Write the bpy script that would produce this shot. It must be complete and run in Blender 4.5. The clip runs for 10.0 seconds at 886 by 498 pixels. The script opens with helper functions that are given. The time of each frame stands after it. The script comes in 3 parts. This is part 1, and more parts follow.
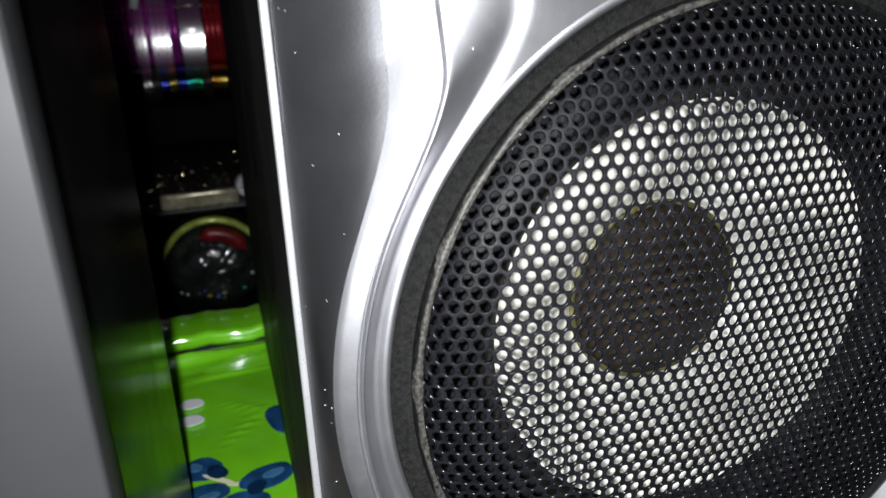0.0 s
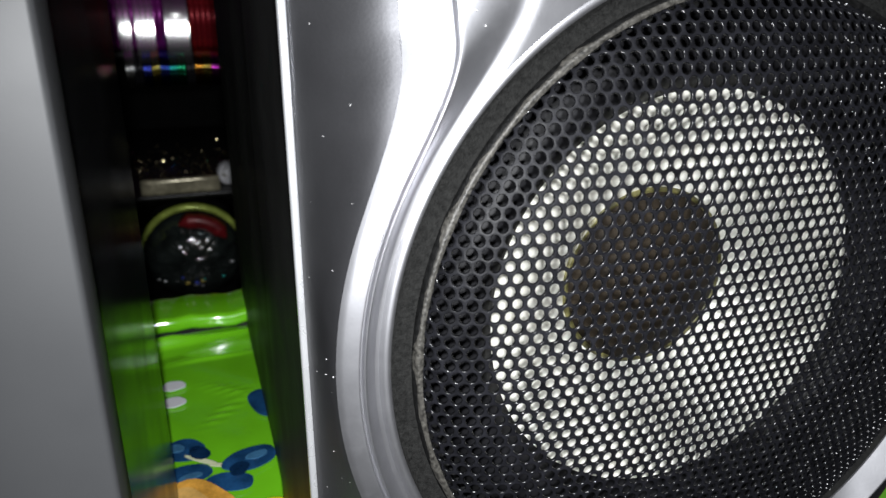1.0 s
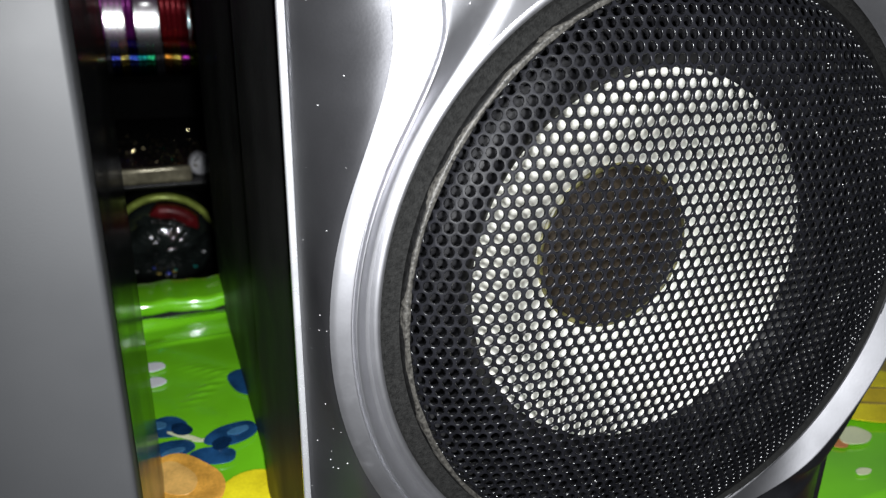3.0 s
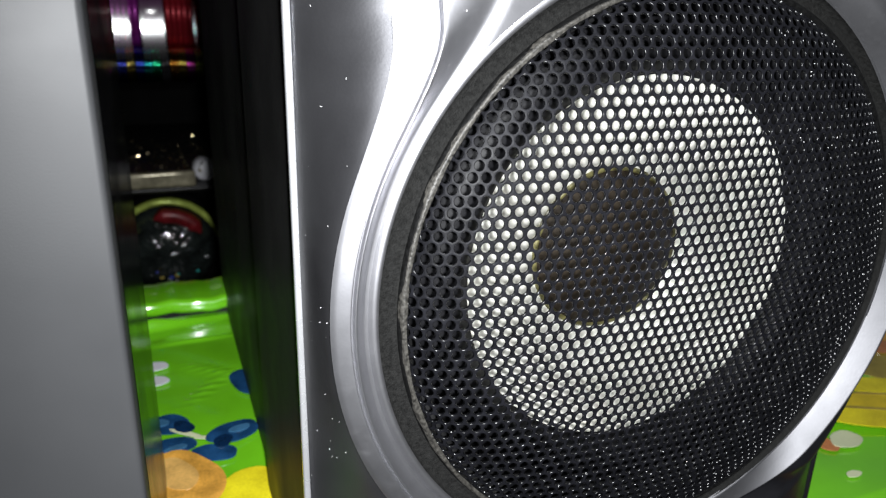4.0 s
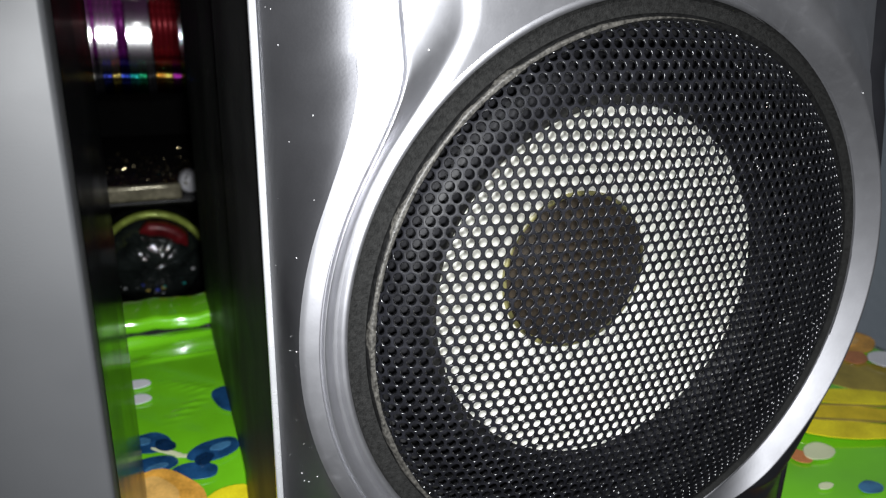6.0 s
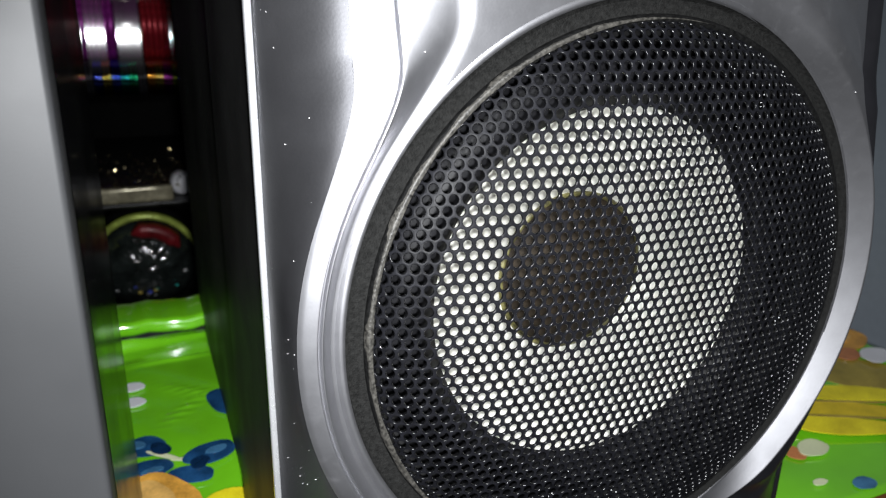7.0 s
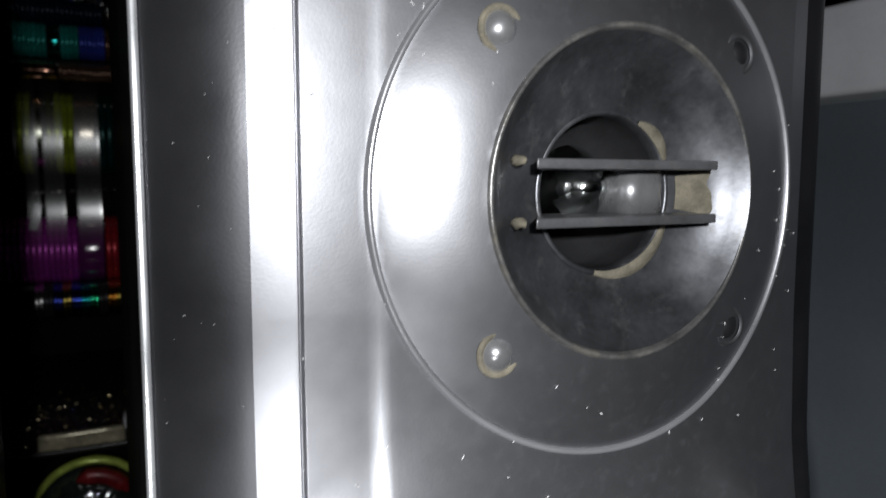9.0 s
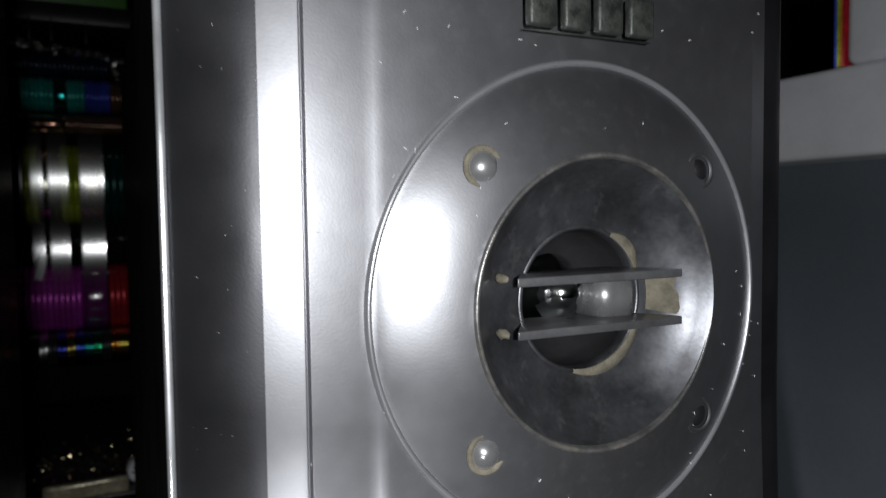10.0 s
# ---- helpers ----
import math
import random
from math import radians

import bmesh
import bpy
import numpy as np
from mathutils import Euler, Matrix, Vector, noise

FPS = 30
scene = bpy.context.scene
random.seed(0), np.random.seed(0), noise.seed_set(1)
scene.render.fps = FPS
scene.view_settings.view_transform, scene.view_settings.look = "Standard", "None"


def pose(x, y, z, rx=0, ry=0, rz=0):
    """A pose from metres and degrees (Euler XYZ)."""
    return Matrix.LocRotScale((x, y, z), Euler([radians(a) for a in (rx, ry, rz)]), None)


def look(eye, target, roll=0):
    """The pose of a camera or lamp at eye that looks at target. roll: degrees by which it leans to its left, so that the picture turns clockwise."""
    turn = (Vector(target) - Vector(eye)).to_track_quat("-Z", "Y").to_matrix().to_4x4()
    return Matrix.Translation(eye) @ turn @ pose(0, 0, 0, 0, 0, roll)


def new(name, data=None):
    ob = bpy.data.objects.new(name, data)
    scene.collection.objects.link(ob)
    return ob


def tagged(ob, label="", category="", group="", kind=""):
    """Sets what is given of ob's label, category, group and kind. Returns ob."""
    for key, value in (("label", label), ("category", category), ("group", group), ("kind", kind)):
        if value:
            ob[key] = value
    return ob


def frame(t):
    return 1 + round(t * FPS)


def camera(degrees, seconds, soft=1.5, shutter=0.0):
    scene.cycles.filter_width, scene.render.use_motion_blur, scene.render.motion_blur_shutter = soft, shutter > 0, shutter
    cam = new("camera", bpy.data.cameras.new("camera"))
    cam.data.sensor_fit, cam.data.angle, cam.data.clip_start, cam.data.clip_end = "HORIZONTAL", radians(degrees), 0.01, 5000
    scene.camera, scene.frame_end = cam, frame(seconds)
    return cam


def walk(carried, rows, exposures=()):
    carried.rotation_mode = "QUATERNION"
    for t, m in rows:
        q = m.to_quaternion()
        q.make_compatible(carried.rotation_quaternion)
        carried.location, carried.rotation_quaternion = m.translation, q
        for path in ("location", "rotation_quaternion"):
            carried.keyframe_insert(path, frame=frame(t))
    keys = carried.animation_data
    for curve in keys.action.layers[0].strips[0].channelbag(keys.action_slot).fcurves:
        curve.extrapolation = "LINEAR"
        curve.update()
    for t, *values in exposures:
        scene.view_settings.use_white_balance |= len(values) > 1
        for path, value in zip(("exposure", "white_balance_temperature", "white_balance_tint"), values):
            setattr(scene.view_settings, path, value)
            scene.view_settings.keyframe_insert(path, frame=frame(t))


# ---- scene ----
cam = camera(63.77, 10.0, soft=1.2, shutter=0.5)
cam.data.dof.use_dof, cam.data.dof.focus_distance, cam.data.dof.aperture_fstop = True, 0.175, 24
# seconds, x, y, z, yaw, pitch, roll
ROWS = [
    (0, -0.012, -0.1212, 0.1967, -18.36, -18.99, 2.08),
    (0.5, -0.0127, -0.1167, 0.1926, -19.76, -19.57, 0.42),
    (1, -0.0184, -0.1232, 0.1932, -19.56, -19.17, -0.12),
    (1.5, -0.0167, -0.1272, 0.1895, -20.6, -19.39, -0.5),
    (2, -0.0165, -0.1278, 0.192, -20.86, -19.11, -0.49),
    (2.5, -0.0224, -0.1296, 0.1905, -21.88, -19.73, -0.66),
    (4, -0.0274, -0.141, 0.1897, -21.56, -18.76, -1.35),
    (4.5, -0.0237, -0.1396, 0.1862, -22.66, -19.32, -2.03),
    (5, -0.0208, -0.1425, 0.1885, -22.72, -19.17, -1.17),
    (5.5, -0.0187, -0.1426, 0.1897, -22.77, -19.1, -0.89),
    (6, -0.0234, -0.1455, 0.1962, -22.39, -18.19, -1.27),
    (7.5, -0.0244, -0.1436, 0.1972, -23.52, -18.17, -1.17),
    (8, -0.0203, -0.1401, 0.2114, -24.04, -15.6, -1.72),
    (8.2, -0.0178, -0.1391, 0.2230, -24.49, -12.9, -1.52),
    (8.4, -0.0152, -0.1369, 0.2371, -25.0, -10.84, -1.0),
    (8.5, -0.0138, -0.1349, 0.2470, -25.24, -9.8, -0.65),
    (8.7, -0.0110, -0.1312, 0.2692, -25.58, -7.6, -0.1),
    (8.8, -0.0096, -0.1301, 0.2760, -25.69, -6.5, 0.05),
    (9, -0.007, -0.1311, 0.2815, -25.74, -5.52, -0.01),
    (9.5, -0.0052, -0.1375, 0.2939, -25.97, -4.42, 0.24),
    (10, -0.0127, -0.1476, 0.3018, -25.82, -2.94, 0.76),
]
walk(cam, [(t, pose(x, y, z, 90 + pitch, roll, yaw)) for t, x, y, z, yaw, pitch, roll in ROWS],
     exposures=[(0.0, -0.2), (1.0, -0.2), (2.5, -0.1), (4.0, 0.05), (6.0, 0.08), (7.5, -0.02), (8.2, 0.0), (8.5, -0.22), (9.0, -0.92), (10.0, -1.15)])

# ---------------------------------------------------------------- light
world = bpy.data.worlds.new("dim_room")
scene.world = world
world.use_nodes = True
world.node_tree.nodes["Background"].inputs["Color"].default_value = (0.75, 0.85, 1.0, 1)
world.node_tree.nodes["Background"].inputs["Strength"].default_value = 0.08


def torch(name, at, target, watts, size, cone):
    """Fixed stand-in for the carried white LED torch: a small bright source, strongest straight ahead."""
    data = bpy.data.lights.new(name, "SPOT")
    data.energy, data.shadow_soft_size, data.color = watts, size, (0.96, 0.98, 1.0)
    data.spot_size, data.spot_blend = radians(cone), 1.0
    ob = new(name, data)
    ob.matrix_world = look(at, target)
    return ob


# two fixed lamps stand in for one torch that moves with the camera
torch("torch_stand_in", (-0.020, -0.156, 0.190), (0.048, 0.0, 0.095), 5.5, 0.004, 106)
# set back behind the lens so the distant rack gets more light
torch("torch_stand_in", (-0.016, -0.195, 0.306), (0.065, 0.0, 0.335), 4.5, 0.005, 160)

# ---------------------------------------------------------------- materials


def mat(name, color, rough=0.5, metal=0.0, vary=0.12, scale=60.0, bump=0.0, bump_scale=900.0, spec=0.5, coat=0.0, rough_vary=0.08, dust=None):
    """A procedural surface: base colour varied at two scales, uneven gloss and fine relief."""
    m = bpy.data.materials.new(name)
    m.use_nodes = True
    nt = m.node_tree
    b = nt.nodes["Principled BSDF"]
    tc = nt.nodes.new("ShaderNodeTexCoord")
    n1 = nt.nodes.new("ShaderNodeTexNoise")
    n1.inputs["Scale"].default_value, n1.inputs["Detail"].default_value = scale, 5
    n2 = nt.nodes.new("ShaderNodeTexNoise")
    n2.inputs["Scale"].default_value, n2.inputs["Detail"].default_value = bump_scale, 3
    for n in (n1, n2):
        nt.links.new(tc.outputs["Object"], n.inputs["Vector"])
    add = nt.nodes.new("ShaderNodeMath")
    add.operation = "MULTIPLY_ADD"
    add.inputs[1].default_value = 0.35
    nt.links.new(n2.outputs["Fac"], add.inputs[0])
    nt.links.new(n1.outputs["Fac"], add.inputs[2])
    ramp = nt.nodes.new("ShaderNodeValToRGB")
    lo, hi = [max(0.0, c * (1 - vary)) for c in color], [min(1.0, c * (1 + vary)) for c in color]
    ramp.color_ramp.elements[0].position, ramp.color_ramp.elements[0].color = 0.45, (*lo, 1)
    ramp.color_ramp.elements[1].position, ramp.color_ramp.elements[1].color = 0.90, (*hi, 1)
    nt.links.new(add.outputs[0], ramp.inputs["Fac"])
    tint = ramp.outputs["Color"]
    if dust:
        # dust: (colour, scale, threshold, amount) lying in cloudy patches
        n3 = nt.nodes.new("ShaderNodeTexNoise")
        n3.inputs["Scale"].default_value, n3.inputs["Detail"].default_value, n3.inputs["Roughness"].default_value = dust[1], 8, 0.7
        nt.links.new(tc.outputs["Object"], n3.inputs["Vector"])
        mr = nt.nodes.new("ShaderNodeMapRange")
        mr.inputs["From Min"].default_value, mr.inputs["From Max"].default_value = dust[2], dust[2] + 0.22
        mr.inputs["To Max"].default_value = dust[3]
        nt.links.new(n3.outputs["Fac"], mr.inputs["Value"])
        mx = nt.nodes.new("ShaderNodeMix")
        mx.data_type = "RGBA"
        nt.links.new(mr.outputs["Result"], mx.inputs["Factor"])
        nt.links.new(tint, mx.inputs[6])
        mx.inputs[7].default_value = (*dust[0], 1)
        tint = mx.outputs[2]
        mm = nt.nodes.new("ShaderNodeMath")
        mm.operation = "MULTIPLY_ADD"
        mm.inputs[1].default_value, mm.inputs[2].default_value = -metal, metal
        nt.links.new(mr.outputs["Result"], mm.inputs[0])
        nt.links.new(mm.outputs[0], b.inputs["Metallic"])
    nt.links.new(tint, b.inputs["Base Color"])
    rr = nt.nodes.new("ShaderNodeMapRange")
    rr.inputs["From Min"].default_value, rr.inputs["From Max"].default_value = 0.3, 0.7
    rr.inputs["To Min"].default_value, rr.inputs["To Max"].default_value = max(0.02, rough - rough_vary), min(1, rough + rough_vary)
    nt.links.new(n1.outputs["Fac"], rr.inputs["Value"])
    nt.links.new(rr.outputs["Result"], b.inputs["Roughness"])
    b.inputs["Metallic"].default_value = metal
    b.inputs["Specular IOR Level"].default_value = spec
    b.inputs["Coat Weight"].default_value = coat
    b.inputs["Coat Roughness"].default_value = 0.08
    if bump:
        bp = nt.nodes.new("ShaderNodeBump")
        bp.inputs["Strength"].default_value, bp.inputs["Distance"].default_value = bump, 0.0004
        nt.links.new(n2.outputs["Fac"], bp.inputs["Height"])
        nt.links.new(bp.outputs["Normal"], b.inputs["Normal"])
    return m


M_SILVER = mat("grey_metallic_plastic", (0.350, 0.350, 0.370), 0.42, 0.94, 0.05, 160, 0.03, 1600, rough_vary=0.006, dust=((0.20, 0.195, 0.19), 300, 0.52, 0.06))
M_BRIGHT = mat("silver_plastic", (0.42, 0.42, 0.44), 0.34, 0.6, 0.06, 60, 0.05, 1600)
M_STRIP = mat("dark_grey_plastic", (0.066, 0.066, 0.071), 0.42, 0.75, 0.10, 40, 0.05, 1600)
M_GLINT = mat("bright_glint", (0.75, 0.76, 0.78), 0.28, 0.7, 0.05, 80)
M_UNITSIDE = mat("gloss_black_housing", (0.010, 0.010, 0.011), 0.20, 0.0, 0.3, 25, 0.05, 500, spec=0.15, rough_vary=0.06)
M_VINYL = mat("black_vinyl_side", (0.022, 0.022, 0.022), 0.50, 0.0, 0.3, 25, 0.12, 500, spec=0.12, rough_vary=0.1)
M_BLACK = mat("matt_black_plastic", (0.02, 0.02, 0.021), 0.65, 0.0, 0.3, 90, 0.15, 1200, spec=0.2)
M_FOAM = mat("grey_speckled_gasket", (0.0085, 0.0085, 0.0082), 0.8, 0.0, 0.5, 900, 0.6, 2200, spec=0.1)
M_GRILLE = mat("black_enamel_metal", (0.0052, 0.0053, 0.0068), 0.48, 0.0, 0.5, 300, 0.05, 2000, spec=0.10, rough_vary=0.06)
M_PUNCHED = mat("glossy_punched_edge", (0.0030, 0.0031, 0.0038), 0.25, 0.0, 0.5, 300, 0.05, 2000, spec=0.36, rough_vary=0.06)
M_CONE = mat("cream_metallic_cone", (1.0, 0.985, 0.88), 0.36, 0.3, 0.06, 120, 0.05, 1500)
M_CAP = mat("dust_cap_black", (0.020, 0.015, 0.010), 0.7, 0.0, 0.5, 200, 0.1, 1500, spec=0.12)
M_GLUE = mat("yellow_green_glue", (0.10, 0.092, 0.034), 0.4, 0.0, 0.9, 140)
M_RUBBER = mat("rubber_surround", (0.0065, 0.0065, 0.0075), 0.50, 0.0, 0.4, 120, 0.1, 900, spec=0.12)
M_WELL = mat("black_basket", (0.010, 0.010, 0.0104), 0.6, 0.0, 0.5, 90, 0.1, 1200, spec=0.1)
M_RIMDARK = mat("black_grille_rim", (0.0035, 0.0035, 0.0035), 0.5, 0.0, 0.6, 900, 0.5, 1500, spec=0.2)
M_RIM = mat("dusty_grille_rim", (0.036, 0.034, 0.030), 0.5, 0.2, 0.9, 900, 0.5, 1500)
M_HORN = mat("dusty_black_horn", (0.175, 0.178, 0.192), 0.40, 0.85, 0.3, 90, 0.05, 700, dust=((0.080, 0.070, 0.052), 130, 0.54, 0.5))
M_BEAD = mat("worn_bead", (0.26, 0.255, 0.25), 0.36, 0.7, 0.35, 160, 0.2, 900, dust=((0.22, 0.19, 0.12), 110, 0.52, 0.6))
M_FIN = mat("grey_fin_plastic", (0.17, 0.17, 0.178), 0.34, 0.45, 0.25, 80, 0.1, 900, dust=((0.20, 0.18, 0.14), 140, 0.55, 0.4))
M_DUST = mat("beige_dust", (0.20, 0.18, 0.135), 0.9, 0.0, 0.35, 250, 0.4, 1500)
M_DOME = mat("mirror_dome", (0.80, 0.86, 0.82), 0.12, 1.0, 0.35, 220, 0.35, 420, rough_vary=0.06)
M_STUD = mat("grey_stud", (0.48, 0.48, 0.49), 0.3, 0.7, 0.1, 150)
M_LOGO = mat("tarnished_badge", (0.085, 0.09, 0.082), 0.5, 0.6, 0.5, 300, 0.3, 1500)
M_FLAKE = mat("white_lint_and_glint", (0.85, 0.85, 0.85), 0.8, 0.0, 0.1, 100)
M_GREYUNIT = mat("satin_grey_panel", (0.036, 0.037, 0.039), 0.5, 0.1, 0.06, 20, 0.03, 2500)
M_GREEN = mat("green_plastic_cloth", (0.18, 0.60, 0.014), 0.12, 0.0, 0.12, 18, 0.22, 70, spec=0.9, rough_vary=0.05, coat=1.0)
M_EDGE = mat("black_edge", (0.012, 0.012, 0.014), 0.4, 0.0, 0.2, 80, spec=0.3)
M_WOOD = mat("brown_table_wood", (0.20, 0.085, 0.03), 0.5, 0.0, 0.4, 30, 0.3, 300)
M_WALL = mat("blue_grey_wall_paint", (0.205, 0.235, 0.27), 0.7, 0.0, 0.10, 9, 0.15, 200)
M_LEDGE = mat("pale_ledge_paint", (0.88, 0.88, 0.92), 0.42, 0.0, 0.06, 30, 0.1, 300)
M_FLOOR = mat("grey_floor", (0.16, 0.15, 0.14), 0.5, 0.0, 0.2, 6)
M_BACK = mat("black_felt_back", (0.010, 0.010, 0.010), 0.9, 0.0, 0.3, 30, spec=0.1)
M_DARK = mat("dark_rack_metal", (0.020, 0.020, 0.021), 0.35, 0.0, 0.3, 30)

# ---------------------------------------------------------------- mesh helpers


def mesh_object(name, verts, faces, material, parent=None, label="", smooth=True):
    me = bpy.data.meshes.new(name)
    me.from_pydata([tuple(v) for v in verts], [], [tuple(f) for f in faces])
    me.materials.append(material)
    me.polygons.foreach_set("use_smooth", [smooth] * len(me.polygons))
    me.update()
    ob = new(name, me)
    if parent:
        ob.parent = parent
    return tagged(ob, label)


def part(name, bm, material, parent=None, label="", smooth=True):
    bmesh.ops.recalc_face_normals(bm, faces=bm.faces)
    me = bpy.data.meshes.new(name)
    bm.to_mesh(me)
    bm.free()
    me.materials.append(material)
    me.polygons.foreach_set("use_smooth", [smooth] * len(me.polygons))
    ob = new(name, me)
    if parent:
        ob.parent = parent
    return tagged(ob, label)


def box(x0, x1, y0, y1, z0, z1, bevel=0.0, seg=2):
    bm = bmesh.new()
    bmesh.ops.create_cube(bm, size=1)
    for v in bm.verts:
        v.co = Vector((x0 + (v.co.x + 0.5) * (x1 - x0), y0 + (v.co.y + 0.5) * (y1 - y0), z0 + (v.co.z + 0.5) * (z1 - z0)))
    if bevel:
        bmesh.ops.bevel(bm, geom=bm.edges[:], offset=bevel, segments=seg, affect="EDGES", profile=0.5)
    return bm


def lathe(profile, cx, cz, n=96, base=None, closed=False):
    """Turn (radius, y) pairs round the y axis through (cx, cz); base(x, z) adds the depth of a surface below."""
    bm = bmesh.new()
    rings = []
    for r, y in profile:
        ring = []
        for k in range(n):
            a = 2 * math.pi * k / n
            x, z = cx + r * math.cos(a), cz + r * math.sin(a)
            ring.append(bm.verts.new((x, y + (base(x, z) if base else 0.0), z)))
        rings.append(ring)
    pairs = list(zip(rings, rings[1:])) + ([(rings[-1], rings[0])] if closed else [])
    for a, b in pairs:
        for k in range(n):
            bm.faces.new((a[k], a[(k + 1) % n], b[(k + 1) % n], b[k]))
    return bm


def cap(bm_profile_r0, y0, height, cx, cz, n=48, steps=8, power=2.0):
    """A shallow dome of radius r0 that bulges towards the viewer."""
    prof = []
    for i in range(steps + 1):
        f = 1 - i / steps
        r = max(1e-5, bm_profile_r0 * f)
        prof.append((r, y0 - height * (1 - f ** power)))
    return lathe(prof, cx, cz, n)


def thing(name, label, category, at=(0, 0, 0), group="", kind=""):
    ob = new(name)
    ob.empty_display_size = 0.02
    ob.location = at
    return tagged(ob, label, category, group, kind)


def ellipse(cx, cy, rx, ry, turn, z, n=28, wob=0.04, thick=0.0004):
    """A thin patch on the cloth, for prints and painted glints."""
    bm = bmesh.new()
    ca, sa = math.cos(radians(turn)), math.sin(radians(turn))
    top = []
    for k in range(n):
        a = 2 * math.pi * k / n
        f = 1 + wob * math.sin(3 * a + cx * 90) + wob * 0.6 * math.sin(5 * a + cy * 70)
        u, v = rx * f * math.cos(a), ry * f * math.sin(a)
        top.append(bm.verts.new((cx + u * ca - v * sa, cy + u * sa + v * ca, z)))
    face = bm.faces.new(top)
    out = bmesh.ops.extrude_face_region(bm, geom=[face])
    for v in out["geom"]:
        if isinstance(v, bmesh.types.BMVert):
            v.co.z += thick
    return bm


# ---------------------------------------------------------------- room
structure = "structure"
tagged(part("floor", box(-2.0, 1.6, -2.0, 1.6, -0.80, -0.75), M_FLOOR), "grey concrete floor under the table", "floor", kind=structure)
tagged(part("wall_low", box(0.43, 0.55, -2.0, 1.6, -0.75, 0.331), M_WALL), "blue-grey painted half-height wall beside the table", "wall", kind=structure)
tagged(part("wall_east", box(1.6, 1.7, -2.0, 1.6, -0.75, 2.0), M_WALL), "blue-grey painted wall beyond the half-height wall", "wall", kind=structure)
tagged(part("wall_north", box(-2.0, 1.6, 1.6, 1.7, -0.75, 2.0), M_WALL), "blue-grey painted wall behind the rack", "wall", kind=structure)
tagged(part("wall_west", box(-2.1, -2.0, -2.0, 1.6, -0.75, 2.0), M_WALL), "blue-grey painted wall", "wall", kind=structure)
tagged(part("wall_south", box(-2.0, 1.6, -2.1, -2.0, -0.75, 2.0), M_WALL), "blue-grey painted wall behind the camera", "wall", kind=structure)
tagged(part("ceiling", box(-2.1, 1.7, -2.1, 1.7, 2.0, 2.1), M_LEDGE), "pale painted ceiling", "ceiling", kind=structure)
tagged(part("ledge", box(0.395, 0.560, -0.60, 1.2, 0.332, 0.387, 0.004, 3), M_LEDGE), "pale painted cap along the half-height wall", "ledge", kind=structure)

# ---------------------------------------------------------------- table and cloth
table = thing("table", "brown wooden table under a printed plastic cloth", "table", (-0.1, 0.19, -0.75))


def local(bm, parent):
    bmesh.ops.translate(bm, verts=bm.verts[:], vec=-parent.location)
    return bm


part("tabletop", local(box(-0.75, 0.392, 0.008, 0.332, -0.030, -0.003, 0.003), table), M_WOOD, table)
for lx, ly in ((-0.70, 0.06), (0.34, 0.06), (-0.70, 0.305), (0.34, 0.305)):
    part("leg", local(box(lx - 0.02, lx + 0.02, ly - 0.02, ly + 0.02, -0.75, -0.030, 0.003), table), M_WOOD, table)


def cloth_height(x, y):
    """The cloth lies flat, with soft wrinkles and two sharp creases near the back."""
    h = 0.0008 * math.sin(x * 75 + y * 30) * math.sin(y * 60 + 1.3) + 0.0008
    run = math.exp(-max(0.0, x + 0.040) / 0.028) * math.exp(-max(0.0, -0.054 - x) / 0.02)
    h += 0.0075 * run * math.exp(-((y - 0.2845 - 0.20 * (x + 0.045)) / 0.0026) ** 2)
    h += 0.0016 * math.exp(-((x + 0.022) / 0.020) ** 2) * math.exp(-((y - 0.262 - 0.15 * (x + 0.03)) / 0.0020) ** 2)
    h += 0.0011 * math.exp(-((y - 0.222 + 0.9 * (x + 0.012)) / 0.0018) ** 2) * math.exp(-((x + 0.012) / 0.014) ** 2)
    h += 0.0009 * math.exp(-((y - 0.205 - 1.4 * (x + 0.016)) / 0.0016) ** 2) * math.exp(-((x + 0.016) / 0.009) ** 2)
    if y < 0.024:
        h -= (0.024 - y) * 0.4
    return h


NX, NY = 260, 340
cv, cf = [], []
for j in range(NY + 1):
    for i in range(NX + 1):
        x, y = -0.748 + (0.394 + 0.748) * i / NX, 0.0205 + (0.3015 - 0.0205) * j / NY
        cv.append((x, y, cloth_height(x, y)))
for j in range(NY):
    for i in range(NX):
        a = j * (NX + 1) + i
        cf.append((a, a + 1, a + NX + 2, a + NX + 1))
cloth = mesh_object("tablecloth", cv, cf, M_GREEN)
tagged(cloth, "glossy green plastic tablecloth printed with fruit and flowers", "tablecloth")
sol = cloth.modifiers.new("thickness", "SOLIDIFY")
sol.thickness, sol.offset = 0.0008, -1

# raised board along the back of the table, wrapped in the same cloth
board = thing("back_board", "narrow raised board wrapped in green plastic cloth along the table back", "board", (-0.1, 0.312, -0.003))
# shadow under the board's overhang, built as a black strip
part("shadow_strip", local(box(-0.74, 0.39, 0.3020, 0.330, -0.0029, 0.0045, 0.0004), board), M_EDGE, board, "black strip drawn for the shadow under the board")
bm = box(-0.745, 0.391, 0.2945, 0.3325, 0.0046, 0.0140, 0.0036, 4)
bmesh.ops.bisect_plane(bm, geom=bm.verts[:] + bm.edges[:] + bm.faces[:], plane_co=(-0.06, 0, 0), plane_no=(1, 0, 0))
for k in range(1, 24):
    bmesh.ops.bisect_plane(bm, geom=bm.verts[:] + bm.edges[:] + bm.faces[:], plane_co=(-0.06 + k * 0.005, 0, 0), plane_no=(1, 0, 0))
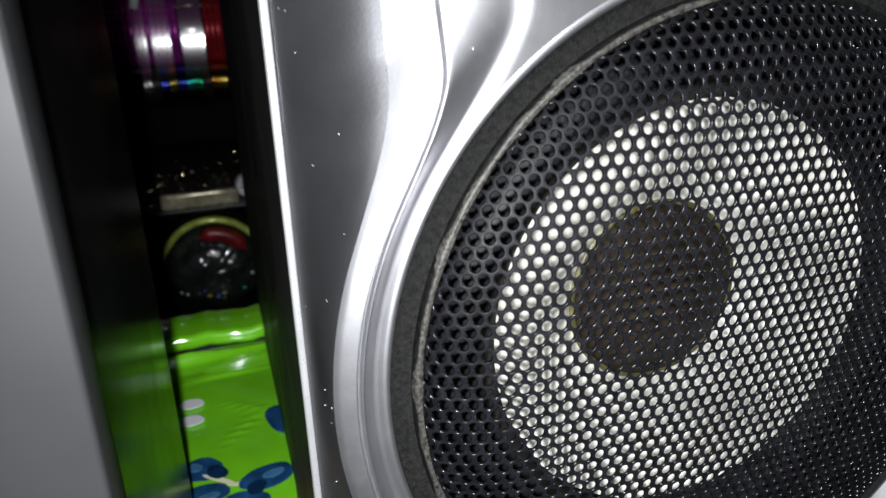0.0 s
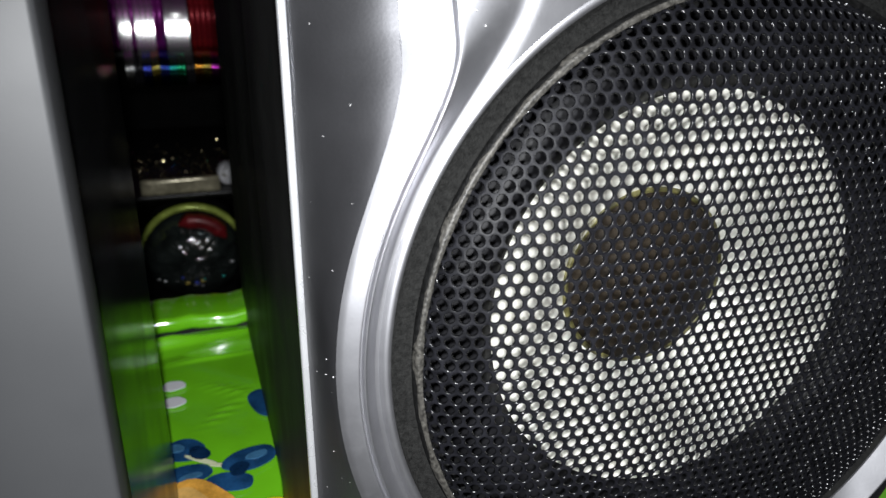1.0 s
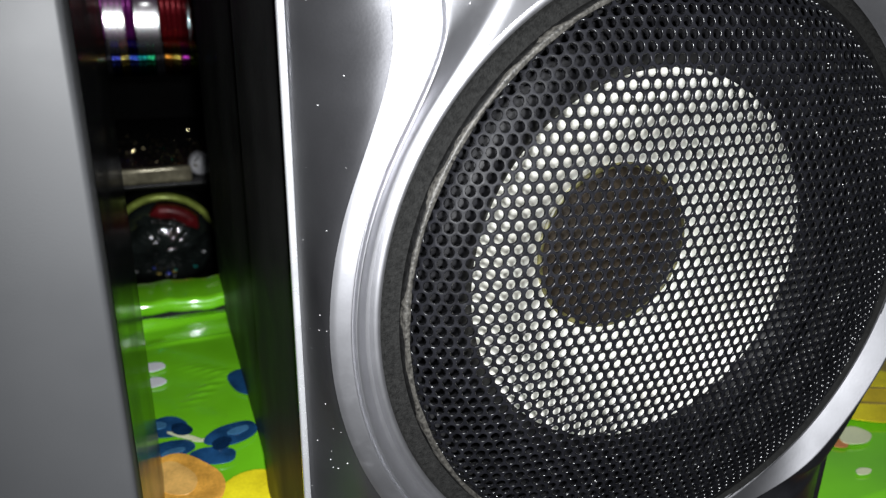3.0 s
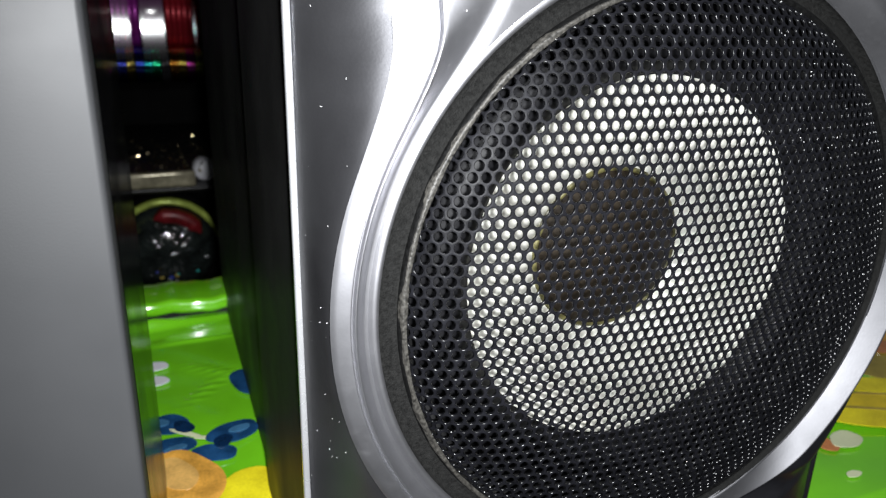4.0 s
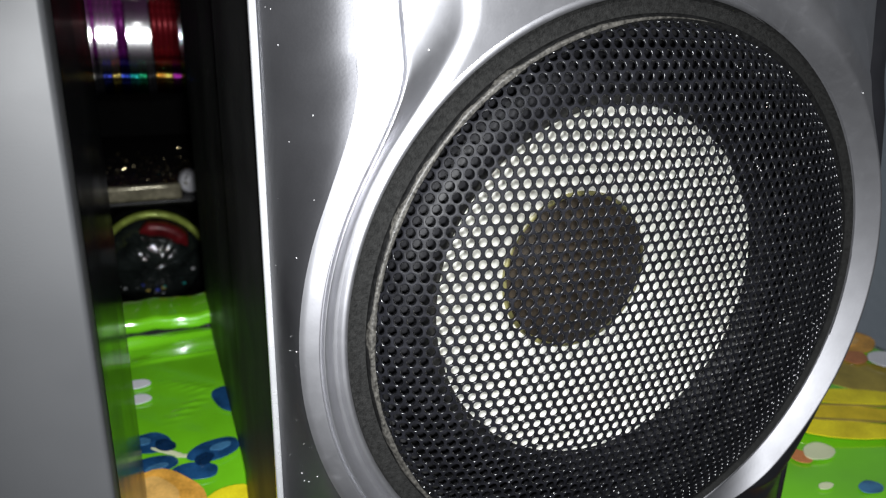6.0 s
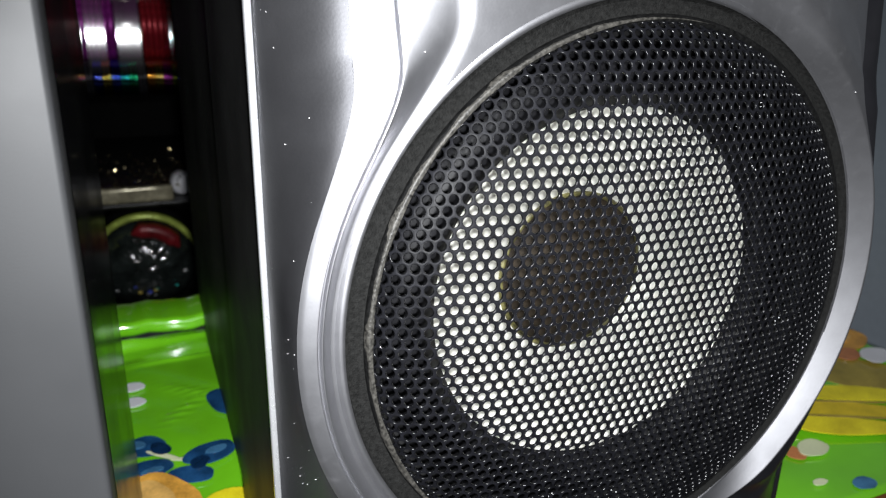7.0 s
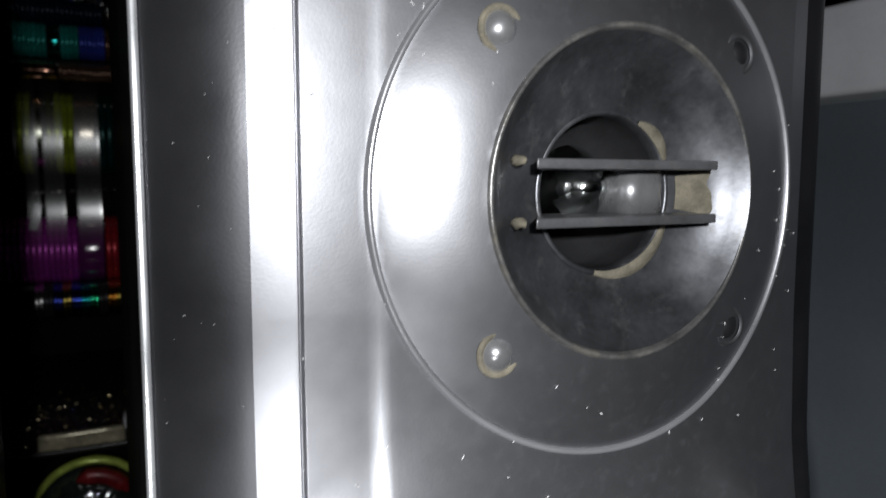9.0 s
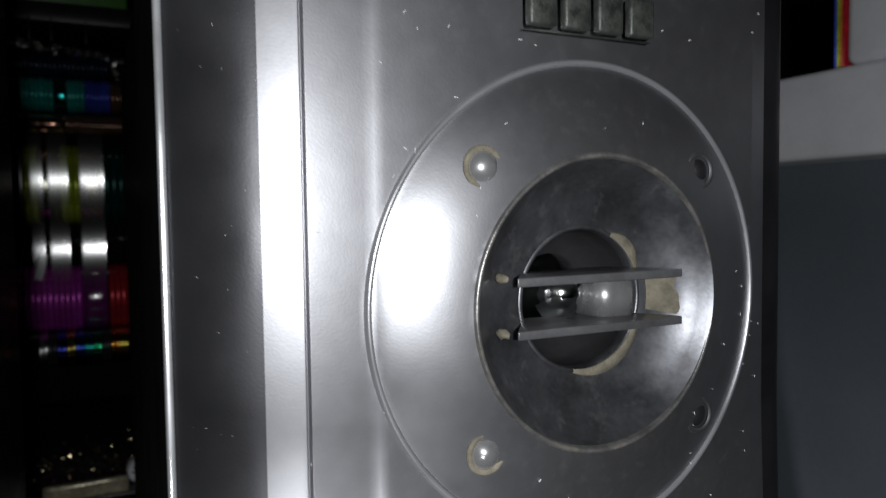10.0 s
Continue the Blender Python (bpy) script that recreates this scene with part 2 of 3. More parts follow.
for v in bm.verts:
    v.co.z += 0.0005 * math.sin(v.co.x * 170) + 0.0004 * math.sin(v.co.x * 390 + 1)
    v.co.y += 0.0010 * math.sin((v.co.x + 0.045) * 110 + 1.1)
part("wrapped_top", local(bm, board), M_GREEN, board)

PRINT = {
    "blue": mat("print_blue", (0.012, 0.06, 0.16), 0.16, 0, 0.5, 90),
    "orange": mat("print_orange", (0.72, 0.36, 0.06), 0.16, 0, 0.4, 90),
    "yellow": mat("print_yellow", (0.86, 0.70, 0.02), 0.16, 0, 0.25, 60),
    "olive": mat("print_olive", (0.38, 0.29, 0.05), 0.16, 0, 0.3, 50),
    "cream": mat("print_cream", (0.66, 0.70, 0.45), 0.16, 0, 0.1, 60),
    "white": mat("print_white", (0.80, 0.80, 0.85), 0.16, 0, 0.1, 60),
    "amber": mat("print_amber", (0.70, 0.52, 0.02), 0.16, 0, 0.25, 60),
    "sky": mat("print_sky_blue", (0.05, 0.16, 0.30), 0.16, 0, 0.4, 120),
    "navy": mat("print_navy", (0.004, 0.02, 0.06), 0.16, 0, 0.4, 120),
    "peach": mat("print_peach", (0.72, 0.42, 0.12), 0.16, 0, 0.3, 90),
    "red": mat("print_red", (0.50, 0.19, 0.07), 0.16, 0, 0.3, 60),
}
MOTIFS = [
    ("fruit_print", "orange", -0.031, 0.128, 0.014, 0.022, 20, 1), ("fruit_print", "yellow", -0.008, 0.112, 0.016, 0.012, 50, 1),
    ("fruit_print", "yellow", 0.004, 0.098, 0.016, 0.014, 20, 2), ("fruit_print", "red", -0.016, 0.085, 0.02, 0.015, 0, 1),
    ("flower_print", "blue", -0.037, 0.173, 0.010, 0.0085, -20, 2), ("flower_print", "blue", -0.036, 0.154, 0.011, 0.007, 10, 2),
    ("flower_print", "blue", -0.009, 0.156, 0.012, 0.008, 15, 2), ("flower_print", "blue", -0.018, 0.143, 0.010, 0.006, -25, 2),
    ("stem_print", "cream", -0.029, 0.162, 0.009, 0.0014, -40, 3), ("stem_print", "cream", -0.020, 0.155, 0.006, 0.0012, -15, 3),
    ("petal_and_glint_print", "sky", -0.040, 0.175, 0.004, 0.003, -20, 3), ("petal_and_glint_print", "sky", -0.034, 0.152, 0.005, 0.002, 10, 3),
    ("petal_and_glint_print", "sky", -0.006, 0.157, 0.005, 0.0025, 15, 3), ("petal_and_glint_print", "navy", -0.030, 0.168, 0.004, 0.006, 30, 3), ("petal_and_glint_print", "navy", -0.014, 0.150, 0.004, 0.005, -30, 3),
    ("fruit_print", "peach", -0.034, 0.132, 0.007, 0.013, 20, 2), ("fruit_print", "peach", 0.380, 0.142, 0.010, 0.008, 10, 3),
    # these two white patches are painted reflections on the glossy cloth
    ("petal_and_glint_print", "white", -0.041, 0.235, 0.006, 0.005, 0, 1), ("petal_and_glint_print", "white", -0.041, 0.218, 0.006, 0.005, 0, 1),
    ("fruit_print", "blue", 0.002, 0.203, 0.007, 0.014, 10, 1),
    ("fruit_print", "olive", 0.350, 0.102, 0.034, 0.020, -38, 1), ("fruit_print", "yellow", 0.286, 0.0625, 0.030, 0.0082, -26, 4),
    ("fruit_print", "amber", 0.303, 0.0735, 0.033, 0.0078, -24, 3), ("fruit_print", "yellow", 0.320, 0.0865, 0.034, 0.0080, -24, 2),
    ("banana_edge_print", "olive", 0.292, 0.0690, 0.028, 0.0011, -26, 5), ("banana_edge_print", "olive", 0.308, 0.0805, 0.030, 0.0011, -24, 4),
    ("fruit_print", "orange", 0.380, 0.142, 0.020, 0.018, 10, 2), ("fruit_print", "white", 0.377, 0.112, 0.012, 0.008, 20, 5),
    ("fruit_print", "red", 0.364, 0.121, 0.010, 0.007, 20, 3), ("fruit_print", "cream", 0.259, 0.056, 0.009, 0.006, 10, 2),
    ("fruit_print", "red", 0.248, 0.057, 0.005, 0.006, 10, 1), ("petal_and_glint_print", "cream", 0.239, 0.035, 0.004, 0.002, 0, 1),
    ("petal_and_glint_print", "sky", 0.257, 0.027, 0.006, 0.004, 0, 1),
    ("fruit_print", "orange", -0.24, 0.14, 0.05, 0.04, 0, 1), ("fruit_print", "yellow", -0.36, 0.20, 0.05, 0.03, 30, 1),
]
for name, col, mx, my, rx, ry, turn, lev in MOTIFS:
    part(name, ellipse(mx, my, rx, ry, turn, cloth_height(mx, my) + 0.0006 + 0.0004 * lev), PRINT[col], cloth, smooth=False)

# ---------------------------------------------------------------- loudspeaker
XC, ZW, ZTW, XT = 0.0952, 0.1217, 0.2784, 0.1020
R_GRILLE, R_BAND, R_TOP = 0.0750, 0.0805, 0.385
speaker = thing("loudspeaker", "dark grey two-way loudspeaker with mesh grille and horn tweeter", "loudspeaker")


def smax(a, b, k=0.006):
    h = max(0.0, min(1.0, 0.5 + 0.5 * (a - b) / k))
    return b + (a - b) * h + k * h * (1 - h)


def half_width(straight, radius, z, k=0.010):
    d = z - ZW
    inner = radius * radius - d * d
    if d < 0:
        # below the woofer the silver narrows to the ring alone
        f = min(1.0, -d / 0.055)
        straight = straight + (0.030 - straight) * f * f * (3 - 2 * f)
    return smax(straight, math.sqrt(inner) if inner > 0 else 0.0, k)


def plate_depth(x, z):
    """Depth of the fascia's face: gently convex, flattened round the woofer."""
    u = x - XC
    convex = u * u / (2 * 0.720)
    d = math.hypot(u, z - ZW)
    w = max(0.0, min(1.0, (0.118 - d) / 0.030))
    w = w * w * (3 - 2 * w)
    h = max(0.0, min(1.0, (z - 0.200) / 0.05))
    y = convex * (1 - w) + 0.0013 * h * h * (3 - 2 * h)
    # domed slope of the tweeter's flange
    r = math.hypot(x - XT, z - ZTW)
    if r < 0.0605:
        f = (0.0605 - r) / 0.0229
        f = min(f, 1.1)
        y -= 0.0098 * f - 0.0036 * f * f
    return y


def fascia_row(z, side):
    """Half widths of the fascia's outer edge, its groove and its inner step at height z."""
    if side < 0:
        return half_width(0.0765, 0.0920, z), half_width(0.0675, 0.0872, z), half_width(0.0530, 0.0838, z, 0.016)
    return half_width(0.0757, 0.0888, z), half_width(0.0675, 0.0864, z), half_width(0.0530, 0.0838, z, 0.016)


rows_z = [0.002 + (R_TOP - 0.002) * j / 380 for j in range(381)]
N_IN, N_MID, N_GROOVE, N_BAND, N_STRIP = 44, 9, 7, 9, 12


def half_nodes(z, side):
    wo, wg, ws = fascia_row(z, side)
    out = []
    for i in range(N_IN):
        out.append((ws * i / N_IN, "face"))
    for i in range(N_MID):
        out.append((ws + (wg - 0.0007 - ws) * i / N_MID, "mid"))
    for i in range(N_GROOVE):
        out.append((wg - 0.0007 + 0.0014 * i / N_GROOVE, "groove"))
    for i in range(N_BAND + 1):
        out.append((wg + 0.0007 + (wo - wg - 0.0007) * i / N_BAND, "band"))
    return out, (wo, wg, ws)


def depth_at(u, side, z, w):
    wo, wg, ws = w
    x = XC + side * u
    y = plate_depth(x, z)
    # soft step down outside the second line
    d = math.hypot(u, z - ZW)
    c = max(0.0, min(1.0, (0.1010 - d) / 0.0100))
    k = 1.0 if side < 0 else 0.0
    top = max(0.0, min(1.0, (z - 0.215) / 0.04))
    s = max(0.0, min(1.0, (u - ws + 0.0028) / 0.0032))
    y += k * (0.0008 - 0.00058 * top) * (0.6 * s + 0.4 * s * s * (3 - 2 * s))
    if side < 0 and u > ws:
        # the ring's crest rises again towards the groove
        y -= 0.0030 * c * min(1.0, (u - ws) / max(1e-5, wg - 0.0008 - ws)) ** 1.3
    if side > 0:
        # on this side the ring is one plain slope that faces the woofer
        a = max(0.0, min(1.0, (u - 0.030) / 0.030))
        a = a * a * (3 - 2 * a)
        y += a * c * (0.0012 - 0.0052 * max(0.0, min(1.0, (d - 0.0812) / 0.0055)))
    if u > wg - 0.0007:
        g = u / 0.0005 - wg / 0.0005
        if abs(g) < 1:
            y += 0.0014 * k * (1 - g * g)
    if u > wg + 0.0007:
        f = u - wg - 0.0007
        y += (0.16 + 0.09 * c + (0.5 * c if side > 0 else 0.0)) * f + 3.0 * f * f
    return y


fv, ff, sv, sf = [], [], [], []
per = None
for z in rows_z:
    nodes, w = half_nodes(z, -1)
    nodes_r, w_r = half_nodes(z, 1)
    line = [(XC - u, depth_at(u, -1, z, w), z) for u, _ in reversed(nodes)] + [(XC + u, depth_at(u, 1, z, w_r), z) for u, _ in nodes_r[1:]]
    per = len(line)
    fv.extend(line)
for j in range(len(rows_z) - 1):
    zc = 0.5 * (rows_z[j] + rows_z[j + 1])
    for i in range(per - 1):
        a = j * per + i
        xc = 0.5 * (fv[a][0] + fv[a + 1][0])
        if math.hypot(xc - XC, zc - ZW) < 0.0810 or math.hypot(xc - XT, zc - ZTW) < 0.0372:
            continue
        ff.append((a, a + 1, a + per + 1, a + per))
# trim the cut-outs to clean circles
for i in {k for f in ff for k in f}:
    x, y, z = fv[i]
    for cx, cz, rr in ((XC, ZW, 0.0812), (XT, ZTW, 0.0374)):
        r = math.hypot(x - cx, z - cz)
        if r < rr:
            fv[i] = (cx + (x - cx) * rr / r, y, cz + (z - cz) * rr / r)
mesh_object("fascia", fv, ff, M_SILVER, speaker, "satin silver-grey moulded fascia")

# dark flanks beside the fascia, sloping back to the edge lines
for side in (-1, 1):
    sv, sf = [], []
    for z in rows_z:
        w = fascia_row(z, side)
        wo = min(w[0], 0.0925)
        y0 = depth_at(w[0], side, z, w)
        y0c = max(y0, 0.0)
        for i in range(N_STRIP + 1):
            f = i / N_STRIP
            u = wo - 0.0004 + (0.0946 - wo + 0.0004) * f
            # the far flank begins with a flat black lip
            g = f if side < 0 else max(0.0, (f - 0.36) / 0.64)
            y = y0c + 0.0006 + (0.0190 - y0c) * (0.30 * g + 0.70 * g ** 1.9)
            sv.append((XC + side * u, y, z))
    n = N_STRIP + 1
    for j in range(len(rows_z) - 1):
        for i in range(N_STRIP):
            a = j * n + i
            q = (a, a + 1, a + n + 1, a + n)
            sf.append(q if side > 0 else q[::-1])
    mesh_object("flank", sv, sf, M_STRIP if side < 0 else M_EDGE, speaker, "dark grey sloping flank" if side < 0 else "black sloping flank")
    # left edge line is coloured bright for the rounded edge's highlight, the right black
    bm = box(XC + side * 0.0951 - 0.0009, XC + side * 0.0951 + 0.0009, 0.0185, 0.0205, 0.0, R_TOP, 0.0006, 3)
    part("edge_line", bm, M_GLINT if side < 0 else M_EDGE, speaker, "edge line coloured bright silver for its highlight" if side < 0 else "black edge line")
# black front frame: two cheeks, top and bottom, open in front for the drivers
for nm, x0, x1, z0, z1 in (("side_cheek", 0.0003, 0.0033, 0.0, R_TOP), ("side_cheek", 0.1871, 0.1901, 0.0, R_TOP), ("base_cheek", 0.0034, 0.1870, 0.0, 0.003), ("top_cheek", 0.0034, 0.1870, R_TOP - 0.003, R_TOP)):
    part(nm, box(x0, x1, 0.0206, 0.112, z0, z1, 0.0004), M_VINYL, speaker, smooth=False)
part("cabinet", box(0.0022, 0.1882, 0.1125, 0.325, 0.001, R_TOP - 0.002, 0.0008), M_VINYL, speaker, "gloss black cabinet box", smooth=False)

# woofer: bead, gasket, grille, cone
part("woofer_ring", lathe([(0.0806, 0.0006), (0.0809, -0.0001), (0.0816, -0.0004), (0.0824, -0.0001), (0.0832, 0.0006)], XC, ZW, 160, lambda x, z: 0.0009 * max(0.0, min(1.0, (x - XC - 0.02) / 0.03))), M_SILVER, speaker, "bright silver ring round the woofer")
part("gasket", lathe([(0.0725, 0.0040), (0.0740, 0.0012), (0.0755, 0.0006), (0.0800, 0.0026), (0.0808, 0.0004)], XC, ZW, 128), M_FOAM, speaker, "dark speckled gasket ring")
woofer = part("woofer", lathe([(0.0760, 0.0050), (0.0715, 0.0052), (0.0700, 0.0100), (0.0690, 0.0125)], XC, ZW, 96), M_WELL, speaker)
part("surround", lathe([(0.0695, 0.0130), (0.0675, 0.0100), (0.0640, 0.0075), (0.0600, 0.0070), (0.0565, 0.0090), (0.0545, 0.0125), (0.0530, 0.0140)], XC, ZW, 96), M_RUBBER, woofer, "black rubber surround")
part("cone", lathe([(0.0538, 0.0136), (0.0520, 0.0150), (0.0420, 0.0205), (0.0320, 0.0262), (0.0238, 0.0312)], XC, ZW, 96), M_CONE, woofer, "pale cream metallic cone")
part("glue_ring", lathe([(0.0256, 0.0302), (0.0250, 0.0296), (0.0243, 0.0294), (0.0238, 0.0304)], XC, ZW, 96), M_GLUE, woofer, "yellow-green glue bead")
part("dust_cap", cap(0.0244, 0.0300, 0.0085, XC, ZW, 64, 10), M_CAP, woofer, "dark dust cap")
part("basket", lathe([(0.0775, 0.0056), (0.0775, 0.0400), (0.0500, 0.0750), (0.0002, 0.0760)], XC, ZW, 48), M_WELL, woofer)

# perforated dome: round holes in staggered rows, with a turned-in rim to each
H_DOME, PITCH, R_HOLE = 0.0120, 0.00300, 0.00113


def dome_y(r):
    f = min(1.0, r / R_GRILLE)
    return 0.0010 - H_DOME * math.sqrt(max(0.0, 1 - f ** 3))


rs = np.linspace(0, R_GRILLE, 1500)
ys = np.array([dome_y(r) for r in rs])
arc = np.concatenate([[0], np.cumsum(np.hypot(np.diff(rs), np.diff(ys)))])
S_MAX = arc[-1]


def on_dome(px, pz, sink=0.0):
    s = math.hypot(px, pz)
    r = float(np.interp(s, arc, rs))
    k = r / s if s > 1e-9 else 1.0
    y = float(np.interp(s, arc, ys))
    if sink:
        r2, y2 = float(np.interp(s + 1e-4, arc, rs)), float(np.interp(s + 1e-4, arc, ys))
        r1, y1 = float(np.interp(s - 1e-4, arc, rs)) if s > 1e-4 else -r2, float(np.interp(max(0, s - 1e-4), arc, ys))
        tx, ty = r2 - r1, y2 - y1
        ln = math.hypot(tx, ty) or 1.0
        nr, ny = -ty / ln, tx / ln
        r, y, k = r + nr * sink, y + ny * sink, (r + nr * sink) / s if s > 1e-9 else 1.0
    return (XC + px * k, y, ZW + pz * k)


gv, gf = [], []
SEG = 12
rows_n = int(S_MAX / (PITCH * 0.866)) + 2
for jr in range(-rows_n, rows_n + 1):
    for ic in range(-rows_n - 4, rows_n + 5):
        hx, hz = (ic + 0.5 * (jr % 2)) * PITCH, jr * PITCH * 0.8660254
        if math.hypot(hx, hz) > S_MAX - 0.0012:
            continue
        base_i = len(gv)
        for k in range(SEG):
            a = 2 * math.pi * k / SEG
            # hexagon boundary with flat sides left and right
            sec = (math.degrees(a) + 30) % 60 - 30
            rh = PITCH / 2 / math.cos(radians(sec))
            ca, sa = math.cos(a), math.sin(a)
            gv.append(on_dome(hx + rh * ca, hz + rh * sa))
            ca, sa = ca * 0.955, sa * 1.02
            gv.append(on_dome(hx + (R_HOLE + 0.00014) * ca, hz + (R_HOLE + 0.00014) * sa, 0.00003))
            gv.append(on_dome(hx + R_HOLE * ca, hz + R_HOLE * sa, 0.00024))
            gv.append(on_dome(hx + R_HOLE * ca, hz + R_HOLE * sa, 0.00060))
        for k in range(SEG):
            a, b = base_i + 4 * k, base_i + 4 * ((k + 1) % SEG)
            for q in range(3):
                gf.append((a + q, b + q, b + q + 1, a + q + 1))
grille = mesh_object("grille", gv, gf, M_GRILLE, speaker, "domed black perforated metal grille")
grille.data.polygons.foreach_set("use_smooth", [i % 3 != 0 for i in range(len(gf))])
grille.data.materials.append(M_PUNCHED)
grille.data.polygons.foreach_set("material_index", [0 if i % 3 == 0 else 1 for i in range(len(gf))])
part("grille_rim", lathe([(0.0735, 0.0006), (0.0748, -0.0012), (0.0757, -0.0010), (0.0762, 0.0006), (0.0762, 0.0016)], XC, ZW, 128), M_RIMDARK, speaker, "black rolled rim")
# dust lies along the outer half of the rim, thinning towards its ends
bm = bmesh.new()
prev = None
for k in range(91):
    f = k / 90
    a = radians(78 + 190 * f)
    wd = min(1.0, 6 * f, 6 * (1 - f)) * (0.8 + 0.2 * math.sin(k * 0.9) * math.sin(k * 0.37))
    row = [bm.verts.new((XC + r * math.cos(a), y, ZW + r * math.sin(a))) for r, y in ((0.0752 - 0.0009 * wd, -0.0012), (0.0752, -0.0014), (0.0752 + 0.0006 * wd, -0.0012), (0.0752 + 0.0010 * wd, 0.0004))]
    if prev:
        for q in range(3):
            bm.faces.new((prev[q], prev[q + 1], row[q + 1], row[q]))
    prev = row
part("rim_dust", bm, M_RIM, speaker, "beige dust along the rim")

# tweeter: outer line, inner bead, horn, fins, dome, studs
part("tweeter_ring", lathe([(0.0599, 0.0004), (0.0602, -0.0007), (0.0608, -0.0011), (0.0614, -0.0008), (0.0618, 0.0006)], XT, ZTW, 160, plate_depth), M_BRIGHT, speaker, "raised fine silver ring")
part("tweeter_bead", lathe([(0.0362, 0.0016), (0.0365, -0.0002), (0.0370, -0.0008), (0.0376, -0.0006), (0.0381, 0.0004)], XT, ZTW, 128, plate_depth), M_BEAD, speaker, "worn silver bead round the horn")
part("horn", lathe([(0.0369, -0.0004), (0.0360, 0.0004), (0.0342, 0.0026), (0.0310, 0.0057), (0.0260, 0.0082), (0.0215, 0.0096), (0.0190, 0.0104)], XT, ZTW, 96, lambda x, z: -0.0040), M_HORN, speaker, "dusty dark grey horn flare")
part("horn_lip", lathe([(0.0196, 0.0058), (0.0190, 0.0054), (0.0184, 0.0060), (0.0184, 0.0090)], XT, ZTW, 64), M_HORN, speaker)
for a0, a1 in ((-100, -15), (22, 62)):
    bm = bmesh.new()
    prev = None
    for k in range(25):
        f = k / 24
        a = radians(a0 + (a1 - a0) * f)
        wd = 0.0022 * math.sin(math.pi * f) + 0.0001
        row = [bm.verts.new((XT + r * math.cos(a), y, ZTW + r * math.sin(a))) for r, y in ((0.0186, 0.0052), (0.0190, 0.0049), (0.0194 + wd, 0.0050), (0.0196 + wd, 0.0058))]
        if prev:
            for q in range(3):
                bm.faces.new((prev[q], prev[q + 1], row[q + 1], row[q]))
        prev = row
    part("dust_crescent", bm, M_DUST, speaker, "beige dust caught on the throat lip")
part("throat", lathe([(0.0185, 0.0064), (0.0180, 0.0190), (0.0110, 0.0215), (0.0002, 0.0220)], XT, ZTW, 64), M_BLACK, speaker)
part("tweeter_dome", cap(0.0104, 0.0160, 0.0110, XT - 0.0030, ZTW + 0.0014, 48, 12), M_DOME, speaker, "shiny domed tweeter centre")
random.seed(3)
for ex, ez in ((0.0742, 0.0072), (0.0744, -0.0062)):
    bm = bmesh.new()
    bmesh.ops.create_icosphere(bm, subdivisions=2, radius=1.0)
    for v in bm.verts:
        v.co = Vector((XT - 0.1020 + ex + v.co.x * 0.0012, 0.0002 + v.co.y * 0.0030, ZTW + ez + v.co.z * 0.0012 * (1 + 0.3 * math.sin(v.co.x * 9)))) + Vector((random.uniform(-1, 1), 0, random.uniform(-1, 1))) * 0.0002
    part("dust_clump", bm, M_DUST, speaker, "brown dust caught at the fin end")
for dz in (0.0066, -0.0060):
    bm = box(0.0752, 0.1262, -0.0058, 0.0120, ZTW + dz - 0.0011, ZTW + dz + 0.0011, 0.0003, 2)
    for v in bm.verts:
        if v.co.y > 0:
            v.co.x = XT + (v.co.x - XT) * 0.55
    part("fin", bm, M_FIN, speaker, "dark grey horizontal fin across the horn")
bm = box(0.1060, 0.1188, 0.0026, 0.0200, ZTW - 0.0050, ZTW + 0.0056)
bmesh.ops.bevel(bm, geom=[e for e in bm.edges if abs(e.verts[0].co.z - e.verts[1].co.z) > 0.005], offset=0.0042, segments=6, affect="EDGES", profile=0.5)
part("web", bm, M_STUD, speaker, "grey curved web between the fins")
bm = bmesh.new()
prev = None
for k in range(13):
    a = radians(-11 + 22 * k / 12)
    edge = 0.0010 * math.sin(k * 0.55) + 0.0004 * math.sin(k * 1.3)
    row = [bm.verts.new((XT + r * math.cos(a), y - 0.0044, ZTW + r * math.sin(a))) for r, y in ((0.0215, 0.0096), (0.0260, 0.0080), (0.0295 + edge, 0.0058))]
    if prev:
        for q in range(2):
            bm.faces.new((prev[q], prev[q + 1], row[q + 1], row[q]))
    prev = row
part("dust_patch", bm, M_DUST, speaker, "pale dust between the fins")
for sx in (-1, 1):
    for sz in (-1, 1):
        x, z = XT + sx * 0.0339, ZTW + sz * 0.0338
        y = plate_depth(x, z)
        st = part("stud", cap(0.0041 if sx < 0 else 0.0032, y + 0.0003, 0.0026 if sx < 0 else 0.0012, x, z, 32, 7, 2.2), M_STUD if sx < 0 else M_STRIP, speaker, "domed grey stud" if sx < 0 else "sunken dark stud")
        part("stud_rim", lathe([(0.0038, y - 0.0001), (0.0043, y - 0.0004), (0.0049, y - 0.0005), (0.0052, y + 0.0003)], x, z, 32), M_DUST if sx < 0 else M_SILVER, st)
# maker's badge: four plain raised blocks
badge = part("badge", box(0.0785, 0.1165, -0.0040, -0.0030, 0.3445, 0.3447), M_LOGO, speaker, "raised tarnished badge of four plain blocks")
for k in range(4):
    part("badge_block", box(0.0785 + k * 0.0098, 0.0785 + k * 0.0098 + 0.0078, -0.0068, -0.0040, 0.3450, 0.3545, 0.0008), M_LOGO, badge)

